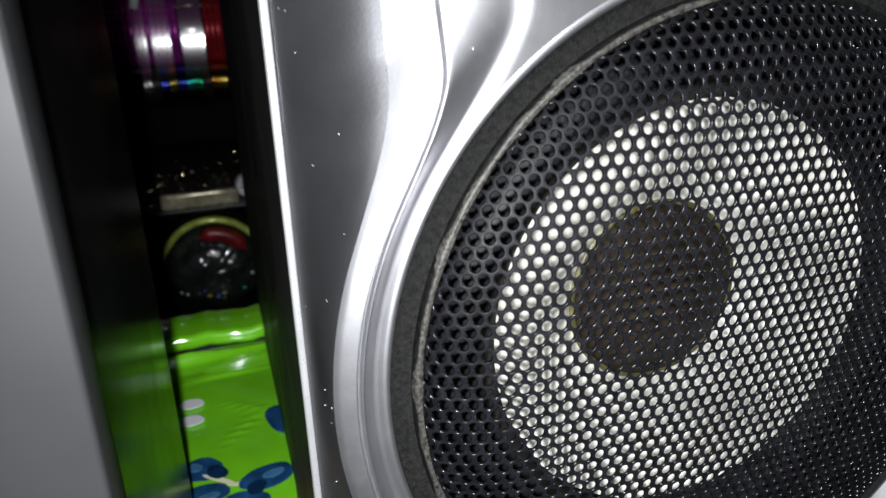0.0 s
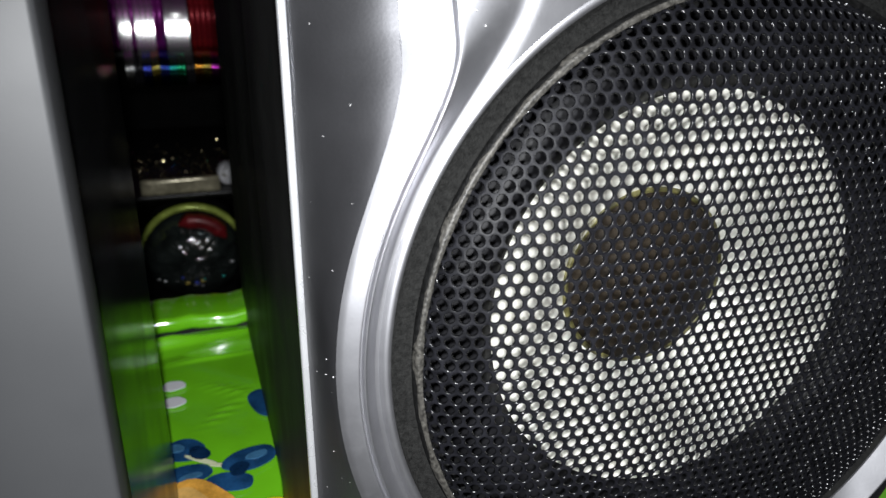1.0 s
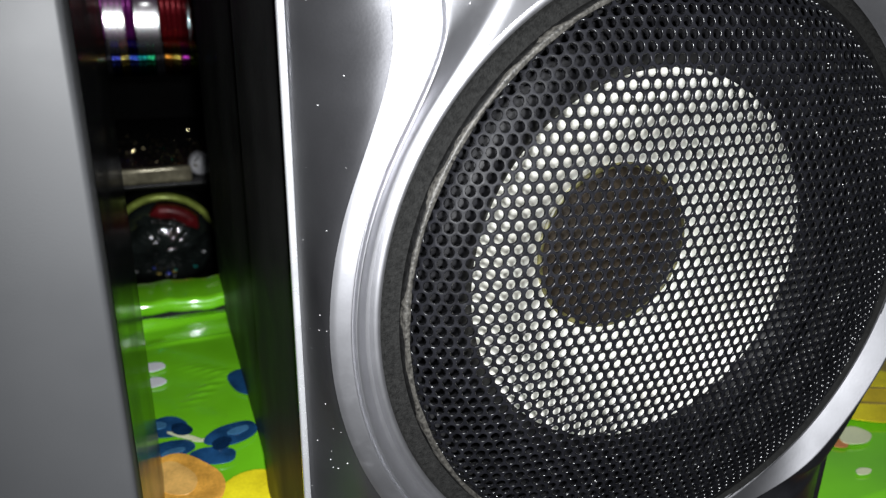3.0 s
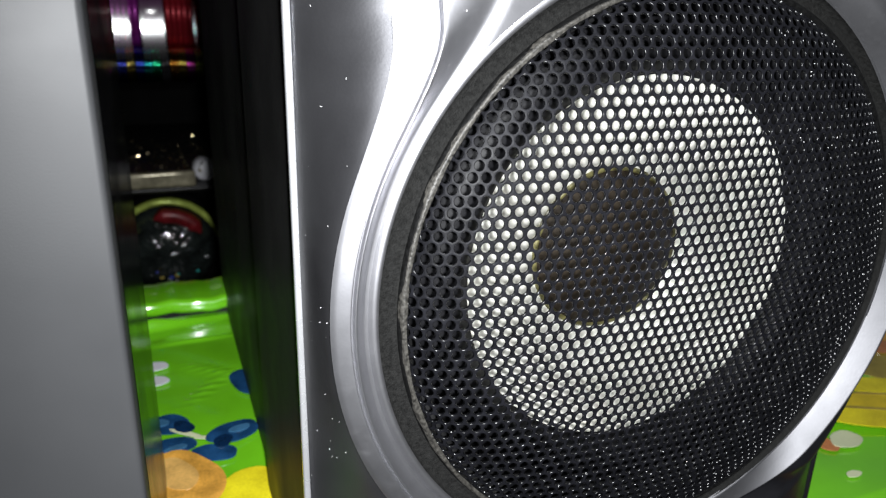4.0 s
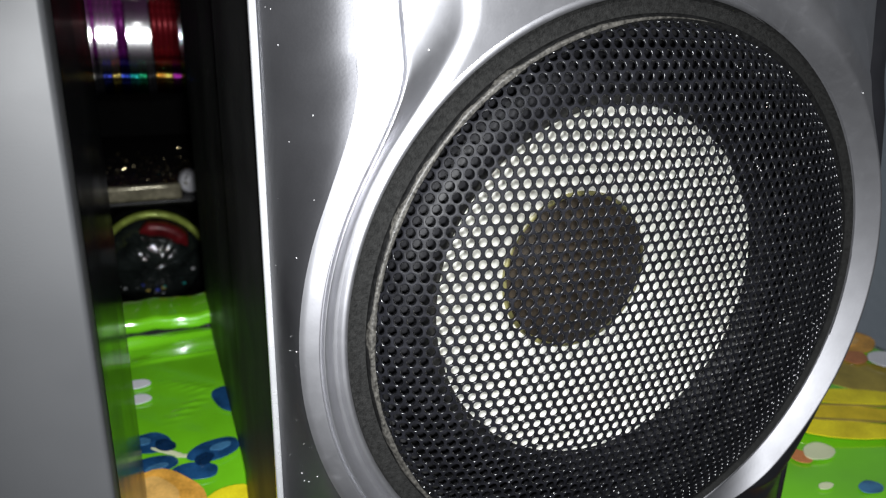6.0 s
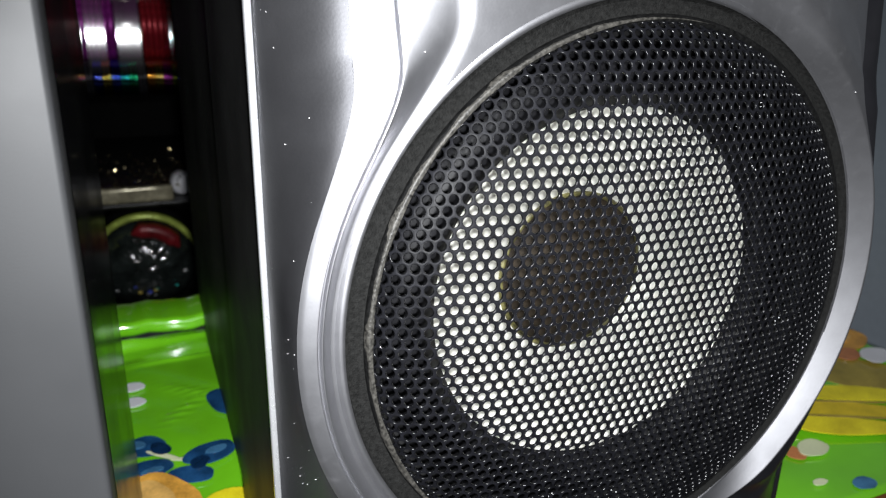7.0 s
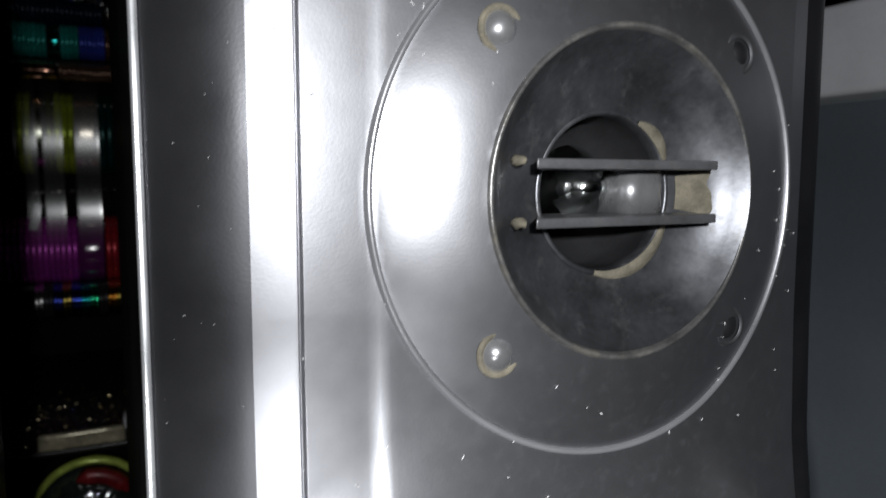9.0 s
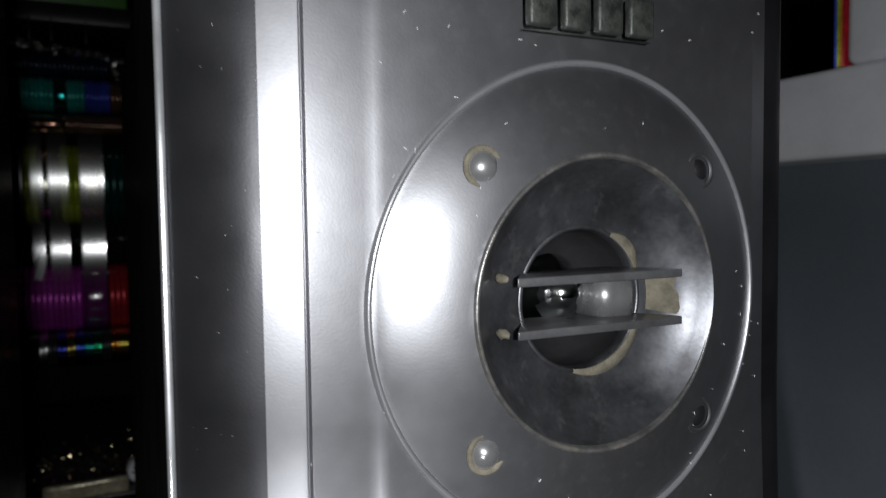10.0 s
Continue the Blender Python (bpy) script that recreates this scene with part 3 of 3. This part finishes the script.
# lint on the fascia
random.seed(5)
lv, lf = [], []
for k in range(130):
    x, z = random.uniform(0.006, 0.170), random.uniform(0.16, 0.36)
    if math.hypot(x - XC, z - ZW) < 0.0835 or math.hypot(x - XT, z - ZTW) < 0.039:
        continue
    nodes, w = half_nodes(z, -1 if x < XC else 1)
    u = abs(x - XC)
    if u > w[0] - 0.001:
        continue
    y = depth_at(u, -1 if x < XC else 1, z, w) - 0.00025
    ln, wd, a = random.uniform(0.00015, 0.0006), random.uniform(0.00007, 0.00014), random.uniform(0, math.pi)
    ca, sa = math.cos(a), math.sin(a)
    b0 = len(lv)
    for du, dv, dy in ((-ln, -wd, 0), (ln, -wd, 0), (ln, wd, 0), (-ln, wd, 0), (0, 0, -0.0002)):
        lv.append((x + du * ca - dv * sa, y + dy, z + du * sa + dv * ca))
    lf += [(b0, b0 + 1, b0 + 4), (b0 + 1, b0 + 2, b0 + 4), (b0 + 2, b0 + 3, b0 + 4), (b0 + 3, b0, b0 + 4)]
tagged(mesh_object("lint", lv, lf, M_FLAKE, speaker, "white dust specks", smooth=False), kind="stuff")

# fine dust on the flank, and pale flecks painted as glints on the grille
random.seed(11)
lv, lf = [], []


def fleck(p, size):
    b0 = len(lv)
    a = random.uniform(0, math.pi)
    for du, dv, dy in ((-1.6, -0.5, 0), (1.6, -0.5, 0), (1.6, 0.5, 0), (-1.6, 0.5, 0), (0, 0, -1.0)):
        lv.append((p[0] + size * (du * math.cos(a) - dv * math.sin(a)), p[1] + size * dy, p[2] + size * (du * math.sin(a) + dv * math.cos(a))))
    lf.extend([(b0, b0 + 1, b0 + 4), (b0 + 1, b0 + 2, b0 + 4), (b0 + 2, b0 + 3, b0 + 4), (b0 + 3, b0, b0 + 4)])


for k in range(70):
    z = random.uniform(0.06, 0.37)
    w = fascia_row(z, -1)
    wo = min(w[0], 0.0925)
    f = random.random()
    y0 = max(depth_at(w[0], -1, z, w), 0.0)
    fleck((XC - (wo - 0.0004 + (0.0950 - wo) * f), y0 + 0.0004 + (0.0190 - y0) * (0.30 * f + 0.70 * f ** 1.9), z), random.uniform(0.00004, 0.00011))
for k in range(150):
    a, r = random.uniform(-2.4, 1.3), S_MAX * math.sqrt(random.uniform(0.3, 0.97))
    p = on_dome(r * math.cos(a), r * math.sin(a))
    fleck((p[0], p[1] - 0.0002, p[2]), random.uniform(0.00004, 0.00014))
tagged(mesh_object("dust_and_glint_flecks", lv, lf, M_FLAKE, speaker, "fine pale flecks, dust on the flank and painted glints on the grille", smooth=False), kind="stuff")

# ---------------------------------------------------------------- grey unit beside the speaker
unit = thing("audio_unit", "satin grey audio unit with a gloss black side", "audio unit")
part("front_panel", box(-0.330, -0.0372, -0.004, 0.010, 0.0, 0.40, 0.0012, 3), M_GREYUNIT, unit, "satin grey front panel")
part("body", box(-0.326, -0.0385, 0.0102, 0.135, 0.001, 0.395, 0.001), M_UNITSIDE, unit, "gloss black housing", smooth=False)

# ---------------------------------------------------------------- display rack behind the table
rack = thing("display_rack", "dark metal display rack behind the table", "rack", (-0.03, 0.9, -0.75))
part("back_panel", local(box(-0.56, 0.46, 1.300, 1.315, -0.75, 0.76), rack), M_BACK, rack, smooth=False)
for x in (-0.56, 0.44):
    part("upright", local(box(x, x + 0.02, 0.70, 1.30, -0.75, 0.76, 0.002), rack), M_DARK, rack)
for y0, z0, z1 in ((0.70, -0.190, -0.176), (0.78, -0.036, -0.030), (1.085, 0.596, 0.626)):
    part("shelf", local(box(-0.54, 0.44, y0, 1.30, z0, z1, 0.002), rack), M_DARK, rack)

FOIL = {}


def foil(key, color, metal=0.30):
    if key not in FOIL:
        FOIL[key] = mat("foil_" + key, color, 0.25 if metal < 0.9 else 0.13, metal, 0.35, 90, 0.3 if metal < 0.9 else 0.12, 400)
    return FOIL[key]


def roll(label, y, z, radius, bands, thick):
    """A horizontal rod strung with shiny bangles and smooth cuffs: bands of (x0, x1, colour, smooth)."""
    x0, x1 = bands[0][0], bands[-1][1]
    ob = thing("bangle_roll", label, "bangles", (0.5 * (x0 + x1), y, z), group="bangle rolls on the rack")
    part("rod", local(box(-0.54, 0.44, y - 0.005, y + 0.005, z + radius * 0.72 - 0.005, z + radius * 0.72 + 0.005, 0.002), ob), M_DARK, ob)
    meshes = {}

    def ring(half, r, bulge, key):
        bm = bmesh.new()
        ns, prof = 56, [(-half, r - bulge * 2.2), (-half * 0.96, r - bulge), (-half * 0.5, r - bulge * 0.25), (0, r), (half * 0.5, r - bulge * 0.25), (half * 0.96, r - bulge), (half, r - bulge * 2.2)]
        inner = r - max(0.004, 4 * bulge)
        prof = [(-half, inner)] + prof + [(half, inner)]
        grid = [[bm.verts.new((px, pr * math.cos(a), pr * math.sin(a))) for px, pr in prof] for a in [2 * math.pi * q / ns for q in range(ns)]]
        for q in range(ns):
            for k in range(len(prof)):
                bm.faces.new((grid[q][k], grid[(q + 1) % ns][k], grid[(q + 1) % ns][(k + 1) % len(prof)], grid[q][(k + 1) % len(prof)]))
        return part("cuff" if half > 1.5 * thick else "bangle", bm, FOIL[key], ob)

    random.seed(int(z * 1000))
    for b0, b1, key, smooth in bands:
        if smooth:
            o = ring(0.485 * (b1 - b0), radius, 0.014 * (b1 - b0), key)
            o.location = (0.5 * (b0 + b1) - ob.location.x, 0, 0)
            continue
        n = max(1, int(round((b1 - b0) / (2 * thick))))
        for i in range(n):
            if key not in meshes:
                o = ring(thick * 0.96, radius * 0.985, thick * 0.22, key)
                meshes[key] = o.data
            else:
                o = new("bangle", meshes[key])
                o.parent = ob
            o.location = (b0 + (i + 0.5) * (b1 - b0) / n - ob.location.x, random.uniform(-0.0009, 0.0009), random.uniform(-0.0009, 0.0009))
    return ob


for key, color in dict(purple=(0.62, 0.06, 0.58), red=(0.60, 0.03, 0.05), blue=(0.08, 0.12, 0.85), gold=(0.85, 0.60, 0.12), teal=(0.03, 0.55, 0.48), green=(0.04, 0.7, 0.3),
                       orange=(0.9, 0.35, 0.05), lime=(0.55, 0.70, 0.06), silver=(0.8, 0.8, 0.8), black=(0.03, 0.03, 0.035), rose=(0.7, 0.36, 0.26)).items():
    foil(key, color)
    foil("glint_" + key, color, 1.0)
FOIL["clear"] = mat("clear_silver_film", (0.93, 0.93, 0.90), 0.24, 1.0, 0.2, 60, 0.1, 300)
FOIL["gloss_purple"] = mat("gloss_purple_film", (0.20, 0.02, 0.19), 0.14, 0.0, 0.3, 60, 0.1, 300, spec=1.0, coat=1.0)
FOIL["gloss_red"] = mat("gloss_red_film", (0.16, 0.01, 0.02), 0.14, 0.0, 0.3, 60, 0.1, 300, spec=1.0, coat=1.0)
FOIL["pale_lime"] = mat("pale_lime_film", (0.90, 0.93, 0.72), 0.24, 1.0, 0.2, 60, 0.1, 300)
FOIL["pale_rose"] = mat("pale_rose_film", (0.85, 0.72, 0.62), 0.26, 0.9, 0.3, 120, 0.3, 500)
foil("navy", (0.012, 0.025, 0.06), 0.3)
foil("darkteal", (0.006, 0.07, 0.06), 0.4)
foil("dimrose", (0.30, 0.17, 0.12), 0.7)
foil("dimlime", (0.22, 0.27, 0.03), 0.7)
rain = ["clear", "black", "glint_blue", "glint_gold", "glint_blue", "glint_teal", "glint_green", "black", "glint_orange", "glint_gold", "glint_purple", "glint_lime"]
roll("black and rainbow-tinted bangles on a dark rod", 1.150, 0.090, 0.030, [(-0.104 + 0.0130 * k, -0.104 + 0.0130 * (k + 1), c, False) for k, c in enumerate(rain)], 0.0030)
roll("purple and dark red foil bangles on a dark rod", 1.175, 0.170, 0.054,
     [(-0.150, -0.114, "purple", False), (-0.113, -0.040, "purple", False), (-0.039, -0.002, "gloss_purple", True),
      (0.000, 0.050, "red", False), (0.051, 0.080, "gloss_red", True)], 0.0040)
roll("lime, rose and dark teal bangles on a dark rod", 1.188, 0.357, 0.066,
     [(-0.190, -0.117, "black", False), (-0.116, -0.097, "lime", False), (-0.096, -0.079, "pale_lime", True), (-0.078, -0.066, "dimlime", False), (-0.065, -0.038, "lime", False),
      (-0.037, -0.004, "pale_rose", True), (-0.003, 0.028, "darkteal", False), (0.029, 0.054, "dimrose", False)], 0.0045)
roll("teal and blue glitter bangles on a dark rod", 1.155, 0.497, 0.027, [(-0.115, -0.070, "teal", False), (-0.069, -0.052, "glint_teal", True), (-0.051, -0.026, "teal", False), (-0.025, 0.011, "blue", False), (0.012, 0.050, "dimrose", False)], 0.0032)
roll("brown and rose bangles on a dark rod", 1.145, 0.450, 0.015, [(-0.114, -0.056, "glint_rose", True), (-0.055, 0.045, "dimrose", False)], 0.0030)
roll("navy blue bangles on a dark rod", 1.170, 0.546, 0.020, [(-0.130, 0.010, "navy", False)], 0.0034)

# long clear film sleeves hanging in front of the rolls, slightly hollow, that mirror the torch
M_SLEEVE = bpy.data.materials.new("clear_film_sleeve")
M_SLEEVE.use_nodes = True
nt = M_SLEEVE.node_tree
nt.nodes.clear()
film_out, film_mix = nt.nodes.new("ShaderNodeOutputMaterial"), nt.nodes.new("ShaderNodeMixShader")
film_clear, film_gloss = nt.nodes.new("ShaderNodeBsdfTransparent"), nt.nodes.new("ShaderNodeBsdfGlossy")
film_gloss.inputs["Roughness"].default_value = 0.042
film_clear.inputs["Color"].default_value = (0.96, 0.96, 0.95, 1)
film_mix.inputs["Fac"].default_value = 0.03
nt.links.new(film_clear.outputs[0], film_mix.inputs[1])
nt.links.new(film_gloss.outputs[0], film_mix.inputs[2])
nt.links.new(film_mix.outputs[0], film_out.inputs["Surface"])
for x0, x1 in ((-0.155, -0.114), (-0.104, -0.087), (-0.080, -0.053), (-0.037, -0.003), (0.040, 0.095)):
    sleeve = thing("film_sleeve", "long clear plastic sleeve hanging in front of the bangles", "sleeve", (0.5 * (x0 + x1), 1.10, 0.580), group="clear film sleeves")
    bm = bmesh.new()
    rows = []
    for k in range(41):
        z = 0.100 + 0.470 * k / 40
        row = []
        for q in range(9):
            x = x0 + (x1 - x0) * q / 8
            y = 1.100 + 0.0276 * (z - 0.162) - 0.181 * (z - 0.162) ** 2 - (x + 0.02) ** 2 / 2.54
            row.append(bm.verts.new(Vector((x, y, z)) - sleeve.location))
        rows.append(row)
    for a, b in zip(rows, rows[1:]):
        for q in range(8):
            bm.faces.new((a[q], a[q + 1], b[q + 1], b[q]))
    part("film", bm, M_SLEEVE, sleeve)
    part("hook", local(box(0.5 * (x0 + x1) - 0.001, 0.5 * (x0 + x1) + 0.001, 1.078, 1.100, 0.566, 0.600, 0.0004), sleeve), M_DARK, sleeve)

# silver tinsel string above the rolls, hanging down at one end
random.seed(31)
tv, tf = [], []


def scrap(p, size):
    d = Vector((random.uniform(-1, 1), random.uniform(-1, 1), random.uniform(-1, 1))).normalized()
    e = d.orthogonal().normalized()
    b0 = len(tv)
    for q in (p - d * size, p + e * size * 0.6, p + d * size, p - e * size * 0.6, p + d.cross(e) * size * 0.3):
        tv.append(tuple(q))
    tf.extend([(b0, b0 + 1, b0 + 4), (b0 + 1, b0 + 2, b0 + 4), (b0 + 2, b0 + 3, b0 + 4), (b0 + 3, b0, b0 + 4)])


for k in range(200):
    f = random.random()
    scrap(Vector((-0.16 + 0.17 * f, 1.110 + random.uniform(0, 0.015), 0.572 - 0.016 * f + random.uniform(-0.004, 0.004))), random.uniform(0.003, 0.009))
for k in range(40):
    f = random.random()
    scrap(Vector((0.010 + 0.020 * f + random.uniform(-0.003, 0.003), 1.115 + random.uniform(0, 0.01), 0.556 - 0.045 * f)), random.uniform(0.003, 0.008))
for k in range(110):
    f = random.random()
    scrap(Vector((-0.10 + 0.15 * f, 1.110 + random.uniform(0, 0.008), 0.2620 + 0.006 * f + random.uniform(-0.002, 0.002))), random.uniform(0.001, 0.0035))
tagged(mesh_object("tinsel_string", tv, tf, FOIL["clear"], smooth=False), "thin silver tinsel strings across the rack", "tinsel", kind="stuff")
green_box = part("green_carton", box(-0.30, 0.040, 1.10, 1.26, 0.6262, 0.700, 0.003), mat("green_carton_print", (0.10, 0.30, 0.05), 0.35, 0, 0.2, 40))
tagged(green_box, "bright green carton lying on the top rack shelf", "carton")
tag = thing("price_tag", "small white paper tag hanging at the purple bangles", "tag", (-0.088, 1.106, 0.250))
bm = box(-0.0055, 0.0055, -0.0005, 0.0005, -0.045, -0.004, 0.0003)
bmesh.ops.rotate(bm, verts=bm.verts[:], cent=(0, 0, 0), matrix=Matrix.Rotation(radians(14), 3, "Y"))
part("paper", bm, M_LEDGE, tag)
part("thread", box(-0.0004, 0.0004, -0.0004, 0.0004, -0.005, 0.012), M_LEDGE, tag)

# bowl with a lime rim and a red lid, and a heap of glitter garland
bowl = thing("bowl", "round bowl in crinkled clear film with lime rim and red lid", "bowl", (-0.030, 0.86, -0.176))
M_FILM = mat("dark_clear_film", (0.022, 0.028, 0.026), 0.10, 0.0, 0.6, 45, 0.0, 200, spec=0.9, coat=1.0)
bm = lathe([(0.0620, 0.812), (0.0600, 0.800), (0.0540, 0.790), (0.0440, 0.781), (0.0310, 0.774), (0.0160, 0.770), (0.0004, 0.769)], -0.030, -0.114, 64)
bmesh.ops.subdivide_edges(bm, edges=bm.edges[:], cuts=2, use_grid_fill=True)
for v in bm.verts:
    p = Vector((v.co.x * 70, 3.1, v.co.z * 70))
    v.co.y += 0.0042 * abs(noise.noise(p)) + 0.0022 * abs(noise.noise(p * 2.7)) - 0.002
part("film", local(bm, bowl), M_FILM, bowl, "dark crinkled clear film")
part("jar_body", local(lathe([(0.0600, 0.815), (0.0620, 0.830), (0.0615, 0.890), (0.0560, 0.905), (0.0002, 0.906)], -0.030, -0.114, 48), bowl), M_BLACK, bowl)
# small bright flakes added as glints on the crinkled film
random.seed(21)
for k in range(12):
    a, r = random.uniform(math.pi, 2 * math.pi), 0.050 * math.sqrt(random.uniform(0.2, 1.0))
    x, z, q = -0.030 + r * math.cos(a), -0.122 + r * math.sin(a) * 0.8, random.uniform(0.0010, 0.0028)
    yy = 0.764 + 0.014 * (r / 0.05) ** 2
    part("glint_flake", local(box(x - q, x + q, yy, yy + 0.002, z - q * 0.6, z + q * 0.6, 0.0004, 1), bowl), (M_GLINT, M_GLINT, foil("teal", (0.03, 0.55, 0.48)), foil("blue", (0.08, 0.12, 0.85)), foil("gold", (0.85, 0.6, 0.12)))[k % 5], bowl)


def bent_band(a0, a1, r0, r1, y0, y1, cx, cz, steps=40):
    """A bar bent round part of a circle that tapers out at both ends."""
    bm = bmesh.new()
    rows = []
    for k in range(steps + 1):
        f = k / steps
        a, wd = radians(a0 + (a1 - a0) * f), min(1.0, 5 * f + 0.15, 5 * (1 - f) + 0.15)
        m, h = 0.5 * (r0 + r1), 0.5 * (r1 - r0) * wd
        rows.append([bm.verts.new((cx + r * math.cos(a), y, cz + r * math.sin(a))) for r, y in ((m - h, y1), (m - h * 0.6, y0), (m + h * 0.6, y0), (m + h, y1))])
    for a, b in zip(rows, rows[1:]):
        for q in range(4):
            bm.faces.new((a[q], a[(q + 1) % 4], b[(q + 1) % 4], b[q]))
    bm.faces.new(rows[0])
    bm.faces.new(rows[-1])
    return bm


part("rim", local(bent_band(8, 172, 0.0570, 0.0665, 0.776, 0.790, -0.030, -0.109), bowl), mat("lime_rim", (0.50, 0.62, 0.12), 0.22, 0.2, 0.4, 70, 0.2, 300), bowl, "lime green rim")
part("lid", local(bent_band(28, 108, 0.034, 0.0560, 0.767, 0.776, -0.030, -0.109), bowl), mat("red_lid", (0.20, 0.012, 0.016), 0.35, 0.1, 0.4, 70, 0.2, 300), bowl, "dark red lid")
cup = part("white_tub", lathe([(0.0002, 0.0), (0.010, 0.001), (0.013, 0.004), (0.014, 0.030), (0.012, 0.034)], 0.0, 0.0, 32), M_LEDGE)
cup.matrix_world = pose(0.022, 0.800, -0.0155, 0, 0, 0)
tagged(cup, "small white plastic tub lying on the rack shelf", "tub")

random.seed(9)
hv, hf = [], []
for k in range(320):
    x, z, y = random.uniform(-0.10, 0.03), -0.030 + random.uniform(0, 0.055) * random.random() ** 0.5, random.uniform(0.79, 0.90)
    s = random.uniform(0.0012, 0.0042)
    d = Vector((random.uniform(-1, 1), random.uniform(-1, 1), random.uniform(-1, 1))).normalized()
    e = d.orthogonal().normalized()
    b0 = len(hv)
    p = Vector((x, y, z))
    for q in (p - d * s, p + e * s * 0.5, p + d * s, p - e * s * 0.5, p + d.cross(e) * s * 0.25):
        hv.append(tuple(q))
    hf += [(b0, b0 + 1, b0 + 4), (b0 + 1, b0 + 2, b0 + 4), (b0 + 2, b0 + 3, b0 + 4), (b0 + 3, b0, b0 + 4)]
tagged(mesh_object("glitter_garland", hv, hf, foil("tinsel", (0.34, 0.28, 0.17), 0.95), smooth=False), "heap of gold and silver glitter tinsel", "tinsel", kind="stuff")
packet = thing("foil_packet", "pale gold foil packet lying along the rack shelf", "packet", (-0.036, 0.786, -0.030))
bm = box(-0.082, 0.010, 0.779, 0.789, -0.0295, -0.0105, 0.003, 3)
bmesh.ops.subdivide_edges(bm, edges=bm.edges[:], cuts=3, use_grid_fill=True)
for v in bm.verts:
    v.co.y += 0.0012 * math.sin(v.co.x * 210 + v.co.z * 90)
part("wrapper", local(bm, packet), foil("packet", (0.46, 0.42, 0.29)), packet)

# ---------------------------------------------------------------- package on the ledge
pack = thing("plastic_packet", "clear plastic packet with a rainbow printed edge", "packet", (0.41, 0.13, 0.387))
part("pouch", local(box(0.398, 0.424, 0.085, 0.140, 0.3872, 0.440, 0.006, 3), pack), M_LEDGE, pack)
for k, c in enumerate(("red", "orange", "lime", "blue")):
    part("printed_edge", local(box(0.399, 0.423, 0.1404 + 0.0018 * k, 0.1420 + 0.0018 * k, 0.3872, 0.440, 0.0004), pack), foil(c, (0.3, 0.3, 0.3)), pack)
